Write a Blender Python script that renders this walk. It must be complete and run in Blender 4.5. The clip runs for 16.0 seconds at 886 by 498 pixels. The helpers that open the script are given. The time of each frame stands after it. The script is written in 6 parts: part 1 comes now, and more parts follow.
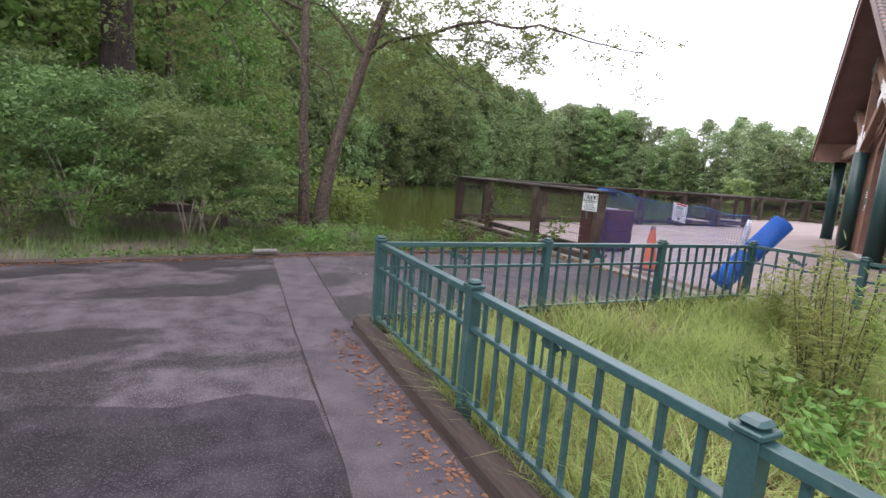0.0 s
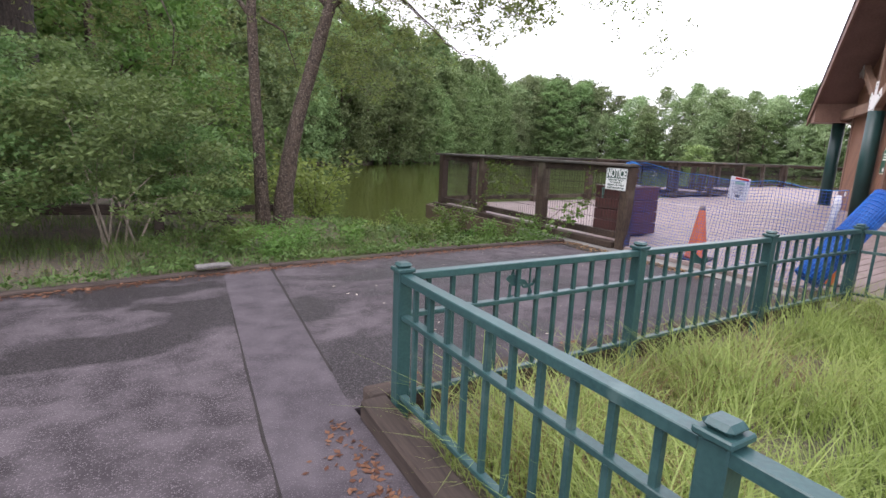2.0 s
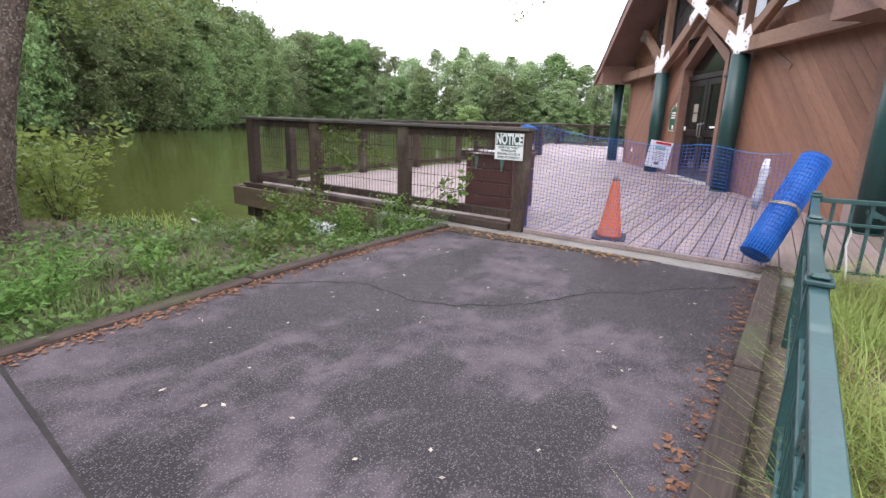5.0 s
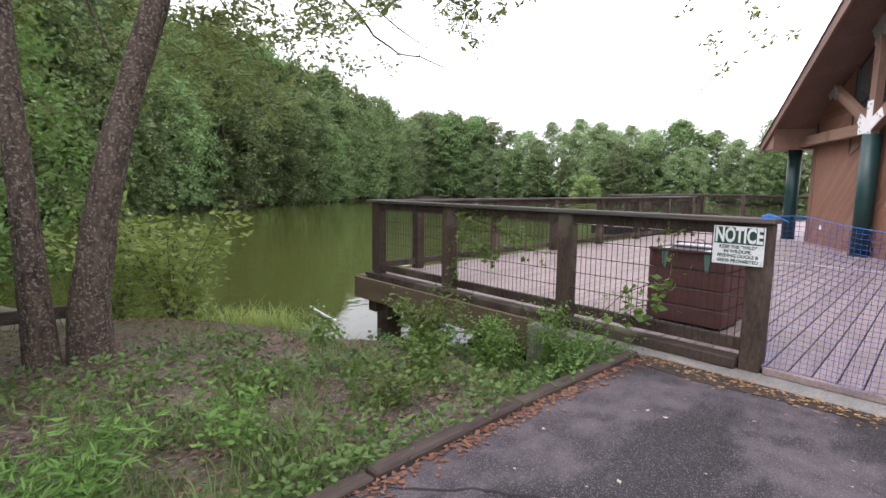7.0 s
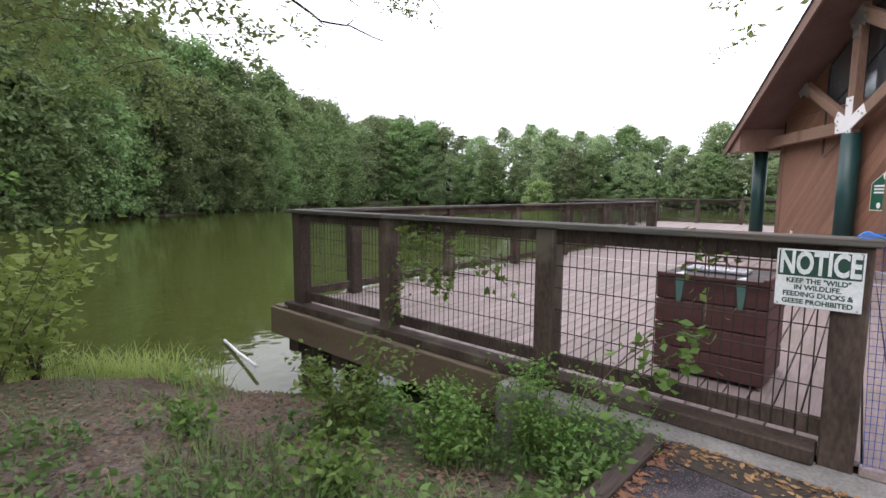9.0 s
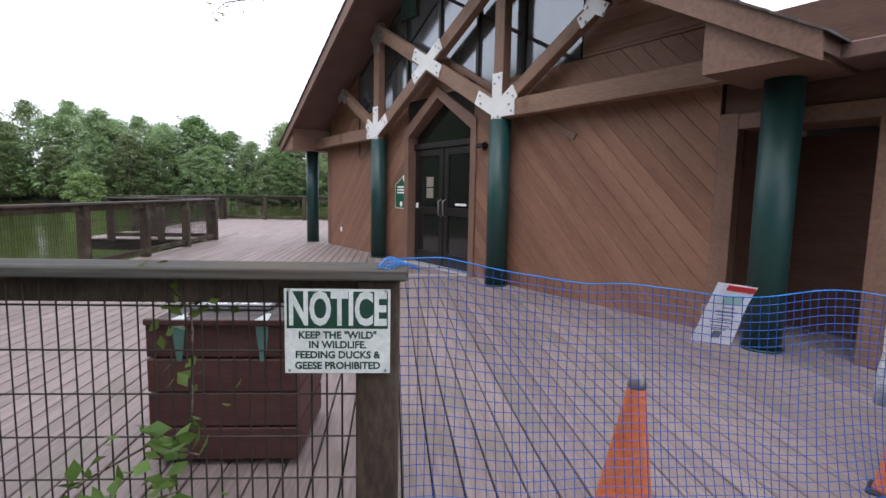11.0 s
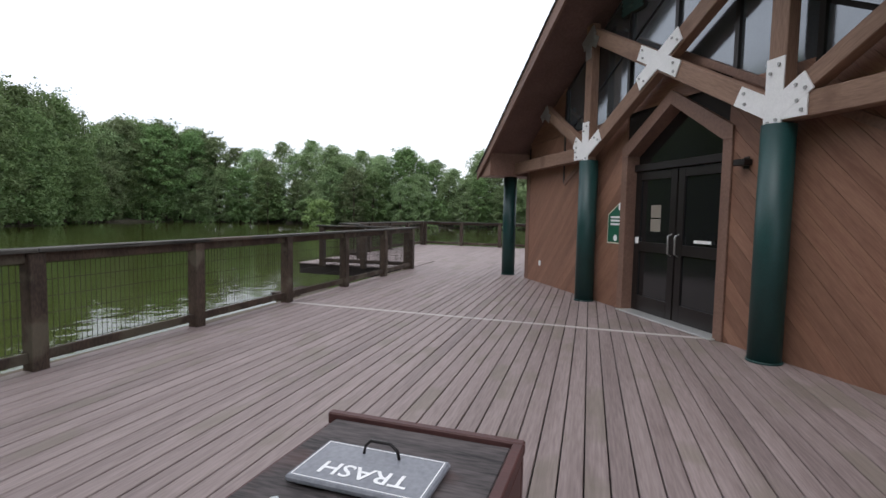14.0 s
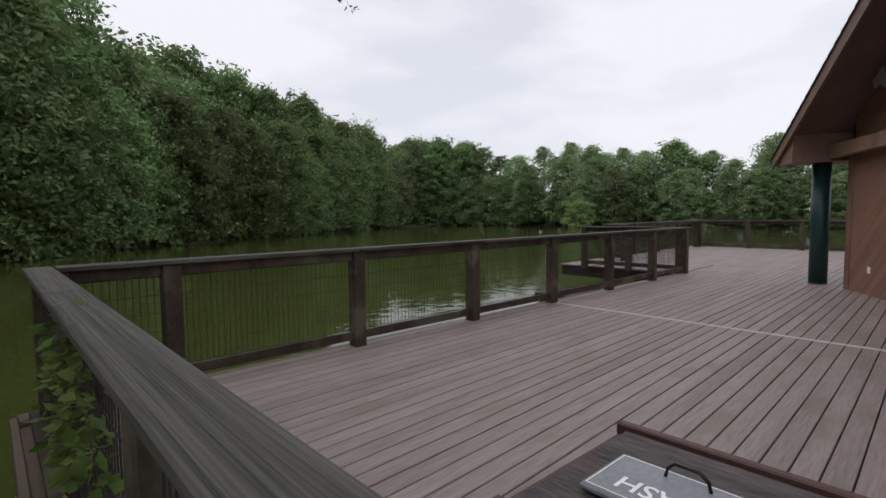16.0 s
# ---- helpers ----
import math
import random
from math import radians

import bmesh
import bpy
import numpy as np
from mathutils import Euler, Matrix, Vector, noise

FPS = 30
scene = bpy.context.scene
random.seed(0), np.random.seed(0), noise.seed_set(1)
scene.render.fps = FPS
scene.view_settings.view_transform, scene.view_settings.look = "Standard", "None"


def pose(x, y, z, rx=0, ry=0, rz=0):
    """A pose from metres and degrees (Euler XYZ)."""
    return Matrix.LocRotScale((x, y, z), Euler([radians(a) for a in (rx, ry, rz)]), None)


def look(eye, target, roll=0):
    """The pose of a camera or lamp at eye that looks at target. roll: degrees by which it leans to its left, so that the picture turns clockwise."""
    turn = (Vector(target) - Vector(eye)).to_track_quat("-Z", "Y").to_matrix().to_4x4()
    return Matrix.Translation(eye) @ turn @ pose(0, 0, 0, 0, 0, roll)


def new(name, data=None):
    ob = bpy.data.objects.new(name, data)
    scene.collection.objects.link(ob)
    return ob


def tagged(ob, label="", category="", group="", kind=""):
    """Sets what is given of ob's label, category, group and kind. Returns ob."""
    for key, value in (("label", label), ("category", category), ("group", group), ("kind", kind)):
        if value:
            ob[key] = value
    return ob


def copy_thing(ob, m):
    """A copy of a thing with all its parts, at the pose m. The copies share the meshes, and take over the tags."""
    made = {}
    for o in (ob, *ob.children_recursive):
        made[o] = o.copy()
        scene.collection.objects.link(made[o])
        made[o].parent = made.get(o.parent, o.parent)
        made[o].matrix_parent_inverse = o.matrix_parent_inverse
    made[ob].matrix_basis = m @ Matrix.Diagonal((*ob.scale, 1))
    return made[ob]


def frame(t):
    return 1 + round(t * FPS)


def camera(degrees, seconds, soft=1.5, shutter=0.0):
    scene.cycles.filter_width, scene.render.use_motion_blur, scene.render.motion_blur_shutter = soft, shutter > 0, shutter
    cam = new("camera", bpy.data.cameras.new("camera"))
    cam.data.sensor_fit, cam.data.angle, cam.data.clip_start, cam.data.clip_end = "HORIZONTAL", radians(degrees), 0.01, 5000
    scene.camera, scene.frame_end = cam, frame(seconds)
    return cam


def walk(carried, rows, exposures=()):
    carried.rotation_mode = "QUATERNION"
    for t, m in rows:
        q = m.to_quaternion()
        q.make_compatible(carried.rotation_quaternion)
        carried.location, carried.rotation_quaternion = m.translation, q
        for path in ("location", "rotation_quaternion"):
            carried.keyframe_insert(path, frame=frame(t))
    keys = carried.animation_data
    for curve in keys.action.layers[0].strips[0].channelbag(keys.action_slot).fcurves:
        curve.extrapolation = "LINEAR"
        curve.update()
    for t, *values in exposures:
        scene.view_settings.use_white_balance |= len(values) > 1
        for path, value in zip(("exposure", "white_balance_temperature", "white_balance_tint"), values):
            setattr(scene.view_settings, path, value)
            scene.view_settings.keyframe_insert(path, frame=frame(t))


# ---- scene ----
cam = camera(82.7, 16.0)
PATH = [
    (0, (-5.689, -6.102, 1.198), (-4.812, -4.332, 0.886), 4.5),
    (0.5, (-5.565, -5.718, 1.169), (-4.627, -3.97, 0.907), 2.8),
    (1, (-5.467, -5.302, 1.196), (-4.69, -3.472, 0.973), 4.0),
    (1.5, (-5.465, -4.881, 1.21), (-4.592, -3.107, 0.908), 2.6),
    (2, (-5.402, -4.501, 1.165), (-4.402, -2.814, 0.774), 2.4),
    (2.5, (-5.331, -4.115, 1.177), (-4.379, -2.408, 0.753), 2.5),
    (3, (-5.29, -3.815, 1.159), (-3.92, -2.429, 0.708), 5.7),
    (3.2, (-5.263, -3.712, 1.156), (-3.805, -2.446, 0.635), 5.0),
    (5.3, (-4.86, -2.274, 1.134), (-3.269, -1.17, 0.636), 1.8),
    (5.5, (-4.77, -2.138, 1.16), (-3.207, -0.996, 0.658), 0.9),
    (6, (-4.616, -1.786, 1.166), (-3.043, -0.658, 0.661), 5.9),
    (6.5, (-4.461, -1.414, 1.226), (-2.941, -0.171, 0.847), 3.6),
    (7, (-4.116, -1.147, 1.264), (-2.781, 0.322, 1.019), 0.7),
    (7.5, (-3.958, -0.879, 1.227), (-2.656, 0.624, 1.009), 1.1),
    (8, (-3.7, -0.59, 1.24), (-2.351, 0.863, 0.979), -0.6),
    (8.5, (-3.317, -0.353, 1.274), (-2.071, 1.188, 0.999), -0.2),
    (9, (-3.032, -0.176, 1.265), (-1.566, 1.166, 1.043), 0.4),
    (9.5, (-2.731, -0.081, 1.276), (-0.863, 0.601, 1.063), 1.1),
    (10, (-2.307, -0.12, 1.279), (-0.337, 0.121, 1.038), 0.5),
    (10.2, (-2.185, -0.137, 1.289), (-0.202, -0.044, 1.048), 0.4),
    (12.3, (-0.919, -0.151, 1.348), (1.059, -0.352, 1.13), 2.0),
    (12.5, (-0.827, -0.118, 1.363), (1.149, -0.34, 1.141), 2.4),
    (13, (-0.607, 0.013, 1.414), (1.387, -0.02, 1.26), 1.8),
    (13.5, (-0.402, 0.116, 1.413), (1.572, 0.399, 1.262), 0.5),
    (14, (-0.265, 0.172, 1.434), (1.623, 0.816, 1.294), 1.1),
    (14.5, (-0.211, 0.227, 1.418), (1.528, 1.207, 1.294), 1.0),
    (15, (-0.25, 0.271, 1.421), (1.292, 1.538, 1.293), 0.3),
    (15.5, (-0.278, 0.278, 1.425), (1.115, 1.707, 1.29), -1.1),
    (16, (-0.267, 0.285, 1.42), (1.076, 1.761, 1.283), -0.6),
]
walk(cam, [(t, look(eye, target, roll)) for t, eye, target, roll in PATH],
     [(0.0, 0.96, 6300, 22), (3.0, 1.04, 6300, 21), (5.3, 1.24, 6220, 20), (6.2, 1.20, 6220, 20), (7.0, 0.97, 6280, 20), (8.0, 0.84, 6260, 20), (9.0, 0.76, 6230, 18), (9.5, 0.66, 6100, 16), (10.0, 0.58, 6000, 16), (12.5, 0.38, 6080, 13), (13.5, 0.20, 6080, 13),
      (14.5, -0.16, 6100, 12), (15.3, -0.42, 6300, 13), (16.0, -0.50, 6300, 13)])

# ---- light ----
world = bpy.data.worlds.new("sky")
scene.world = world
world.use_nodes = True
wn, wl = world.node_tree.nodes, world.node_tree.links
wn.clear()
SUN_EL, SUN_ROT = radians(58), radians(300)
w_out, w_bg = wn.new("ShaderNodeOutputWorld"), wn.new("ShaderNodeBackground")
w_sky, w_mix = wn.new("ShaderNodeTexSky"), wn.new("ShaderNodeMix")
w_tc, w_map, w_noise, w_ramp = (wn.new("ShaderNode" + k) for k in ("TexCoord", "Mapping", "TexNoise", "ValToRGB"))
w_gain = wn.new("ShaderNodeVectorMath")
w_sky.sky_type, w_sky.sun_disc, w_sky.sun_elevation, w_sky.sun_rotation = "NISHITA", False, SUN_EL, SUN_ROT
w_gain.operation = "SCALE"
w_gain.inputs["Scale"].default_value = 0.12
w_mix.data_type = "RGBA"
w_mix.inputs["B"].default_value = (1.27, 1.28, 1.31, 1)
w_map.inputs["Scale"].default_value = (1.0, 1.0, 3.2)
w_noise.inputs["Scale"].default_value, w_noise.inputs["Detail"].default_value = 2.2, 6
w_ramp.color_ramp.elements[0].position, w_ramp.color_ramp.elements[0].color = 0.33, (0.78, 0.78, 0.78, 1)
w_ramp.color_ramp.elements[1].position = 0.5
wl.new(w_tc.outputs["Generated"], w_map.inputs["Vector"])
wl.new(w_map.outputs["Vector"], w_noise.inputs["Vector"])
wl.new(w_noise.outputs["Fac"], w_ramp.inputs["Fac"])
wl.new(w_sky.outputs["Color"], w_gain.inputs[0])
wl.new(w_gain.outputs[0], w_mix.inputs["A"])
wl.new(w_ramp.outputs["Color"], w_mix.inputs["Factor"])
wl.new(w_mix.outputs["Result"], w_bg.inputs["Color"])
wl.new(w_bg.outputs["Background"], w_out.inputs["Surface"])
w_bg.inputs["Strength"].default_value = 1.0
sun = new("sun", bpy.data.lights.new("sun", "SUN"))
sun.data.energy, sun.data.angle, sun.data.color = 0.8, radians(32), (1, 0.97, 0.92)
sun.matrix_world = look((0, 0, 30), (20 * math.sin(SUN_ROT) * -1, -20 * math.cos(SUN_ROT), 30 - 20 * math.tan(SUN_EL)))


# ---- materials ----
def surface(name, c1, c2, scale=8.0, rough=0.7, bump=0.3, stretch=(1, 1, 1), fine=60.0, vary=0.12, metal=0.0,
            fleck=None, stain=None, dist=0.004, island=False, spec=0.4):
    """Two scales of noise in the colour, fine relief, and a change of tone from piece to piece."""
    m = bpy.data.materials.new(name)
    m.use_nodes = True
    n, l = m.node_tree.nodes, m.node_tree.links
    b = n["Principled BSDF"]
    tc, mp = n.new("ShaderNodeTexCoord"), n.new("ShaderNodeMapping")
    mp.inputs["Scale"].default_value = stretch
    info = n.new("ShaderNodeObjectInfo")
    shift = n.new("ShaderNodeVectorMath")
    shift.operation = "ADD"
    rnd = n.new("ShaderNodeVectorMath")
    rnd.operation = "SCALE"
    rnd.inputs[0].default_value = (17.3, 9.1, 23.7)
    l.new(info.outputs["Random"], rnd.inputs["Scale"])
    l.new(tc.outputs["Object"], shift.inputs[0])
    l.new(rnd.outputs[0], shift.inputs[1])
    l.new(shift.outputs[0], mp.inputs["Vector"])
    big, small = n.new("ShaderNodeTexNoise"), n.new("ShaderNodeTexNoise")
    big.inputs["Scale"].default_value, big.inputs["Detail"].default_value = scale, 5
    small.inputs["Scale"].default_value, small.inputs["Detail"].default_value = fine, 4
    for x in (big, small):
        l.new(mp.outputs["Vector"], x.inputs["Vector"])
    add = n.new("ShaderNodeMath")
    add.operation = "MULTIPLY_ADD"
    add.inputs[1].default_value = 0.55
    l.new(small.outputs["Fac"], add.inputs[0])
    half = n.new("ShaderNodeMath")
    half.operation = "MULTIPLY"
    half.inputs[1].default_value = 0.55
    l.new(big.outputs["Fac"], half.inputs[0])
    l.new(half.outputs[0], add.inputs[2])
    ramp = n.new("ShaderNodeValToRGB")
    ramp.color_ramp.elements[0].position, ramp.color_ramp.elements[1].position = 0.38, 0.72
    ramp.color_ramp.elements[0].color, ramp.color_ramp.elements[1].color = (*c1, 1), (*c2, 1)
    l.new(add.outputs[0], ramp.inputs["Fac"])
    colour = ramp.outputs["Color"]
    if fleck:
        fc, thr, fscale = fleck
        vo, st, mx = n.new("ShaderNodeTexNoise"), n.new("ShaderNodeMapRange"), n.new("ShaderNodeMix")
        vo.inputs["Scale"].default_value, vo.inputs["Detail"].default_value = fscale, 1
        st.inputs["From Min"].default_value, st.inputs["From Max"].default_value = thr, thr + 0.06
        mx.data_type = "RGBA"
        mx.inputs["B"].default_value = (*fc, 1)
        l.new(tc.outputs["Object"], vo.inputs["Vector"])
        l.new(vo.outputs["Fac"], st.inputs["Value"])
        l.new(st.outputs["Result"], mx.inputs["Factor"])
        l.new(colour, mx.inputs["A"])
        colour = mx.outputs["Result"]
    if stain:
        sc, thr, sscale, amount = stain
        vo, st, mx = n.new("ShaderNodeTexNoise"), n.new("ShaderNodeMapRange"), n.new("ShaderNodeMix")
        vo.inputs["Scale"].default_value, vo.inputs["Detail"].default_value = sscale, 6
        st.inputs["From Min"].default_value, st.inputs["From Max"].default_value = thr, thr + 0.09
        st.inputs["To Max"].default_value = amount
        mx.data_type = "RGBA"
        mx.inputs["B"].default_value = (*sc, 1)
        l.new(shift.outputs[0], vo.inputs["Vector"])
        l.new(vo.outputs["Fac"], st.inputs["Value"])
        l.new(st.outputs["Result"], mx.inputs["Factor"])
        l.new(colour, mx.inputs["A"])
        colour = mx.outputs["Result"]
    if vary:
        hsv, mr = n.new("ShaderNodeHueSaturation"), n.new("ShaderNodeMapRange")
        mr.inputs["To Min"].default_value, mr.inputs["To Max"].default_value = 1 - vary, 1 + vary
        if island:
            geo = n.new("ShaderNodeNewGeometry")
            l.new(geo.outputs["Random Per Island"], mr.inputs["Value"])
        else:
            l.new(info.outputs["Random"], mr.inputs["Value"])
        l.new(mr.outputs["Result"], hsv.inputs["Value"])
        l.new(colour, hsv.inputs["Color"])
        colour = hsv.outputs["Color"]
    l.new(colour, b.inputs["Base Color"])
    rr = n.new("ShaderNodeMapRange")
    rr.inputs["To Min"].default_value, rr.inputs["To Max"].default_value = max(rough - 0.12, 0.02), min(rough + 0.12, 1)
    l.new(add.outputs[0], rr.inputs["Value"])
    l.new(rr.outputs["Result"], b.inputs["Roughness"])
    b.inputs["Metallic"].default_value = metal
    b.inputs["Specular IOR Level"].default_value = spec
    if bump:
        bp = n.new("ShaderNodeBump")
        bp.inputs["Strength"].default_value, bp.inputs["Distance"].default_value = bump, dist
        l.new(add.outputs[0], bp.inputs["Height"])
        l.new(bp.outputs["Normal"], b.inputs["Normal"])
    return m


def leafy(name, c1, c2, through_light=0.3, rough=0.5, each=0.6, plants=0.3):
    """Leaves: tone changes from leaf to leaf and from plant to plant, and some light comes through."""
    m = bpy.data.materials.new(name)
    m.use_nodes = True
    n, l = m.node_tree.nodes, m.node_tree.links
    b, out = n["Principled BSDF"], n["Material Output"]
    geo, info, tc = n.new("ShaderNodeNewGeometry"), n.new("ShaderNodeObjectInfo"), n.new("ShaderNodeTexCoord")
    noise_n, mix = n.new("ShaderNodeTexNoise"), n.new("ShaderNodeMix")
    noise_n.inputs["Scale"].default_value = 0.6
    l.new(tc.outputs["Object"], noise_n.inputs["Vector"])
    av = n.new("ShaderNodeMath")
    av.operation = "MULTIPLY_ADD"
    av.inputs[1].default_value = each
    l.new(geo.outputs["Random Per Island"], av.inputs[0])
    hf = n.new("ShaderNodeMath")
    hf.operation = "MULTIPLY_ADD"
    hf.inputs[1].default_value, hf.inputs[2].default_value = 1.2, 0.2 - each
    l.new(noise_n.outputs["Fac"], hf.inputs[0])
    l.new(hf.outputs[0], av.inputs[2])
    mix.data_type = "RGBA"
    mix.inputs["A"].default_value, mix.inputs["B"].default_value = (*c1, 1), (*c2, 1)
    l.new(av.outputs[0], mix.inputs["Factor"])
    hsv, mr, hr = n.new("ShaderNodeHueSaturation"), n.new("ShaderNodeMapRange"), n.new("ShaderNodeMapRange")
    mr.inputs["To Min"].default_value, mr.inputs["To Max"].default_value = 1 - plants, 1 + plants
    hr.inputs["To Min"].default_value, hr.inputs["To Max"].default_value = 0.48, 0.52
    l.new(info.outputs["Random"], mr.inputs["Value"])
    l.new(info.outputs["Random"], hr.inputs["Value"])
    l.new(mr.outputs["Result"], hsv.inputs["Value"])
    l.new(hr.outputs["Result"], hsv.inputs["Hue"])
    l.new(mix.outputs["Result"], hsv.inputs["Color"])
    l.new(hsv.outputs["Color"], b.inputs["Base Color"])
    b.inputs["Roughness"].default_value = rough
    b.inputs["Specular IOR Level"].default_value = 0.3
    tr, ms = n.new("ShaderNodeBsdfTranslucent"), n.new("ShaderNodeMixShader")
    ms.inputs["Fac"].default_value = through_light
    l.new(hsv.outputs["Color"], tr.inputs["Color"])
    l.new(b.outputs["BSDF"], ms.inputs[1])
    l.new(tr.outputs["BSDF"], ms.inputs[2])
    l.new(ms.outputs["Shader"], out.inputs["Surface"])
    return m


def plain(name, c, rough=0.5, metal=0.0, spec=0.5):
    return surface(name, tuple(v * 0.88 for v in c), c, 5, rough, 0.08, vary=0.04, metal=metal, spec=spec)


def asphalt_surface(name, dark, light, stone, damp, patch=0.45):
    """Bitumen with stones of many greys, worn pale lanes and damp dark patches that shine a little more."""
    m = bpy.data.materials.new(name)
    m.use_nodes = True
    n, l = m.node_tree.nodes, m.node_tree.links
    b = n["Principled BSDF"]
    tc = n.new("ShaderNodeTexCoord")
    lanes, mid, stones, grit = (n.new("ShaderNode" + k) for k in ("TexNoise", "TexNoise", "TexVoronoi", "TexNoise"))
    mp = n.new("ShaderNodeMapping")
    mp.inputs["Scale"].default_value = (0.45, 0.9, 1.0)
    mp.inputs["Rotation"].default_value = (0, 0, 0.12)
    l.new(tc.outputs["Object"], mp.inputs["Vector"])
    l.new(mp.outputs["Vector"], lanes.inputs["Vector"])
    lanes.inputs["Scale"].default_value, lanes.inputs["Detail"].default_value, lanes.inputs["Roughness"].default_value = 1.25, 5, 0.6
    mid.inputs["Scale"].default_value, mid.inputs["Detail"].default_value = 6.0, 6
    stones.inputs["Scale"].default_value = 140
    grit.inputs["Scale"].default_value, grit.inputs["Detail"].default_value = 240, 3
    for k in (mid, stones, grit):
        l.new(tc.outputs["Object"], k.inputs["Vector"])
    base, st, wet = n.new("ShaderNodeValToRGB"), n.new("ShaderNodeMix"), n.new("ShaderNodeMix")
    base.color_ramp.elements[0].position, base.color_ramp.elements[1].position = 0.34, 0.68
    base.color_ramp.elements[0].color, base.color_ramp.elements[1].color = (*dark, 1), (*light, 1)
    l.new(mid.outputs["Fac"], base.inputs["Fac"])
    pick, chip, sep = n.new("ShaderNodeMapRange"), n.new("ShaderNodeMath"), n.new("ShaderNodeSeparateColor")
    l.new(stones.outputs["Color"], sep.inputs["Color"])
    pick.inputs["From Min"].default_value, pick.inputs["From Max"].default_value = 0.4, 1.0
    l.new(sep.outputs["Red"], pick.inputs["Value"])
    near = n.new("ShaderNodeMapRange")
    near.inputs["From Min"].default_value, near.inputs["From Max"].default_value = 0.55, 0.3
    l.new(stones.outputs["Distance"], near.inputs["Value"])
    chip.operation = "MULTIPLY"
    l.new(pick.outputs["Result"], chip.inputs[0])
    l.new(near.outputs["Result"], chip.inputs[1])
    st.data_type = wet.data_type = "RGBA"
    st.inputs["B"].default_value = (*stone, 1)
    l.new(chip.outputs[0], st.inputs["Factor"])
    l.new(wet.outputs["Result"], st.inputs["A"])
    dampness = n.new("ShaderNodeMapRange")
    dampness.inputs["From Min"].default_value, dampness.inputs["From Max"].default_value = patch + 0.03, patch - 0.02
    dampness.inputs["To Max"].default_value = damp
    l.new(lanes.outputs["Fac"], dampness.inputs["Value"])
    wet.inputs["B"].default_value = tuple(v * 0.42 for v in dark) + (1,)
    l.new(dampness.outputs["Result"], wet.inputs["Factor"])
    l.new(base.outputs["Color"], wet.inputs["A"])
    l.new(st.outputs["Result"], b.inputs["Base Color"])
    rr = n.new("ShaderNodeMapRange")
    rr.inputs["To Min"].default_value, rr.inputs["To Max"].default_value = 0.82, 0.5
    l.new(dampness.outputs["Result"], rr.inputs["Value"])
    l.new(rr.outputs["Result"], b.inputs["Roughness"])
    b.inputs["Specular IOR Level"].default_value = 0.2
    hh = n.new("ShaderNodeMath")
    hh.operation = "MULTIPLY_ADD"
    hh.inputs[1].default_value = 0.6
    l.new(grit.outputs["Fac"], hh.inputs[0])
    l.new(chip.outputs[0], hh.inputs[2])
    bp = n.new("ShaderNodeBump")
    bp.inputs["Strength"].default_value, bp.inputs["Distance"].default_value = 0.8, 0.0035
    l.new(hh.outputs[0], bp.inputs["Height"])
    l.new(bp.outputs["Normal"], b.inputs["Normal"])
    return m


ASPHALT = asphalt_surface("asphalt", (0.040, 0.034, 0.038), (0.098, 0.084, 0.092), (0.185, 0.164, 0.173), 0.9, 0.49)
PATCH = asphalt_surface("asphalt_patch", (0.020, 0.016, 0.020), (0.046, 0.040, 0.046), (0.10, 0.088, 0.096), 0.6, 0.47)
STRIP = asphalt_surface("pale_strip", (0.058, 0.050, 0.057), (0.100, 0.087, 0.097), (0.14, 0.124, 0.136), 0.3, 0.40)
SOIL = surface("soil", (0.042, 0.034, 0.028), (0.165, 0.135, 0.11), 1.6, 0.95, 0.9, fine=40, vary=0,
               fleck=((0.26, 0.2, 0.14), 0.62, 45), stain=((0.05, 0.085, 0.02), 0.52, 0.5, 0.75), dist=0.03)
CONCRETE = surface("concrete", (0.14, 0.132, 0.12), (0.30, 0.287, 0.266), 4, 0.85, 0.4, fine=70, stain=((0.2, 0.19, 0.17), 0.55, 2, 0.6))
DECKING = surface("decking", (0.165, 0.124, 0.115), (0.315, 0.250, 0.235), 3, 0.6, 0.35, stretch=(0.12, 1.6, 1.6), fine=40,
                  vary=0.05, stain=((0.155, 0.135, 0.095), 0.54, 1.1, 0.45), dist=0.003)
RAILWOOD = surface("weathered_rail_wood", (0.028, 0.019, 0.014), (0.092, 0.064, 0.046), 5, 0.8, 0.7, stretch=(1, 1, 0.35), fine=60, vary=0.2,
                   stain=((0.15, 0.135, 0.095), 0.54, 2.2, 0.55), dist=0.005)
CAPWOOD = surface("grey_cap_wood", (0.016, 0.015, 0.012), (0.140, 0.133, 0.116), 5, 0.8, 0.9, stretch=(0.07, 7.0, 2), fine=34, vary=0.08,
                  stain=((0.11, 0.08, 0.06), 0.56, 1.6, 0.7), dist=0.005)
TIMBER = surface("kerb_timber", (0.026, 0.019, 0.016), (0.082, 0.060, 0.049), 3, 0.9, 0.8, stretch=(0.2, 2, 2), fine=35, vary=0.15,
                 stain=((0.06, 0.075, 0.03), 0.6, 1.2, 0.5), dist=0.008)
SIDING = surface("stained_siding", (0.175, 0.083, 0.053), (0.29, 0.156, 0.103), 2, 0.55, 0.35, stretch=(0.25, 3, 3), fine=30, vary=0.13)
BEAMWOOD = surface("stained_beam", (0.175, 0.10, 0.068), (0.315, 0.197, 0.136), 2, 0.6, 0.35, stretch=(0.3, 3, 3), fine=30, vary=0.08,
                   stain=((0.12, 0.06, 0.035), 0.6, 1.4, 0.6))
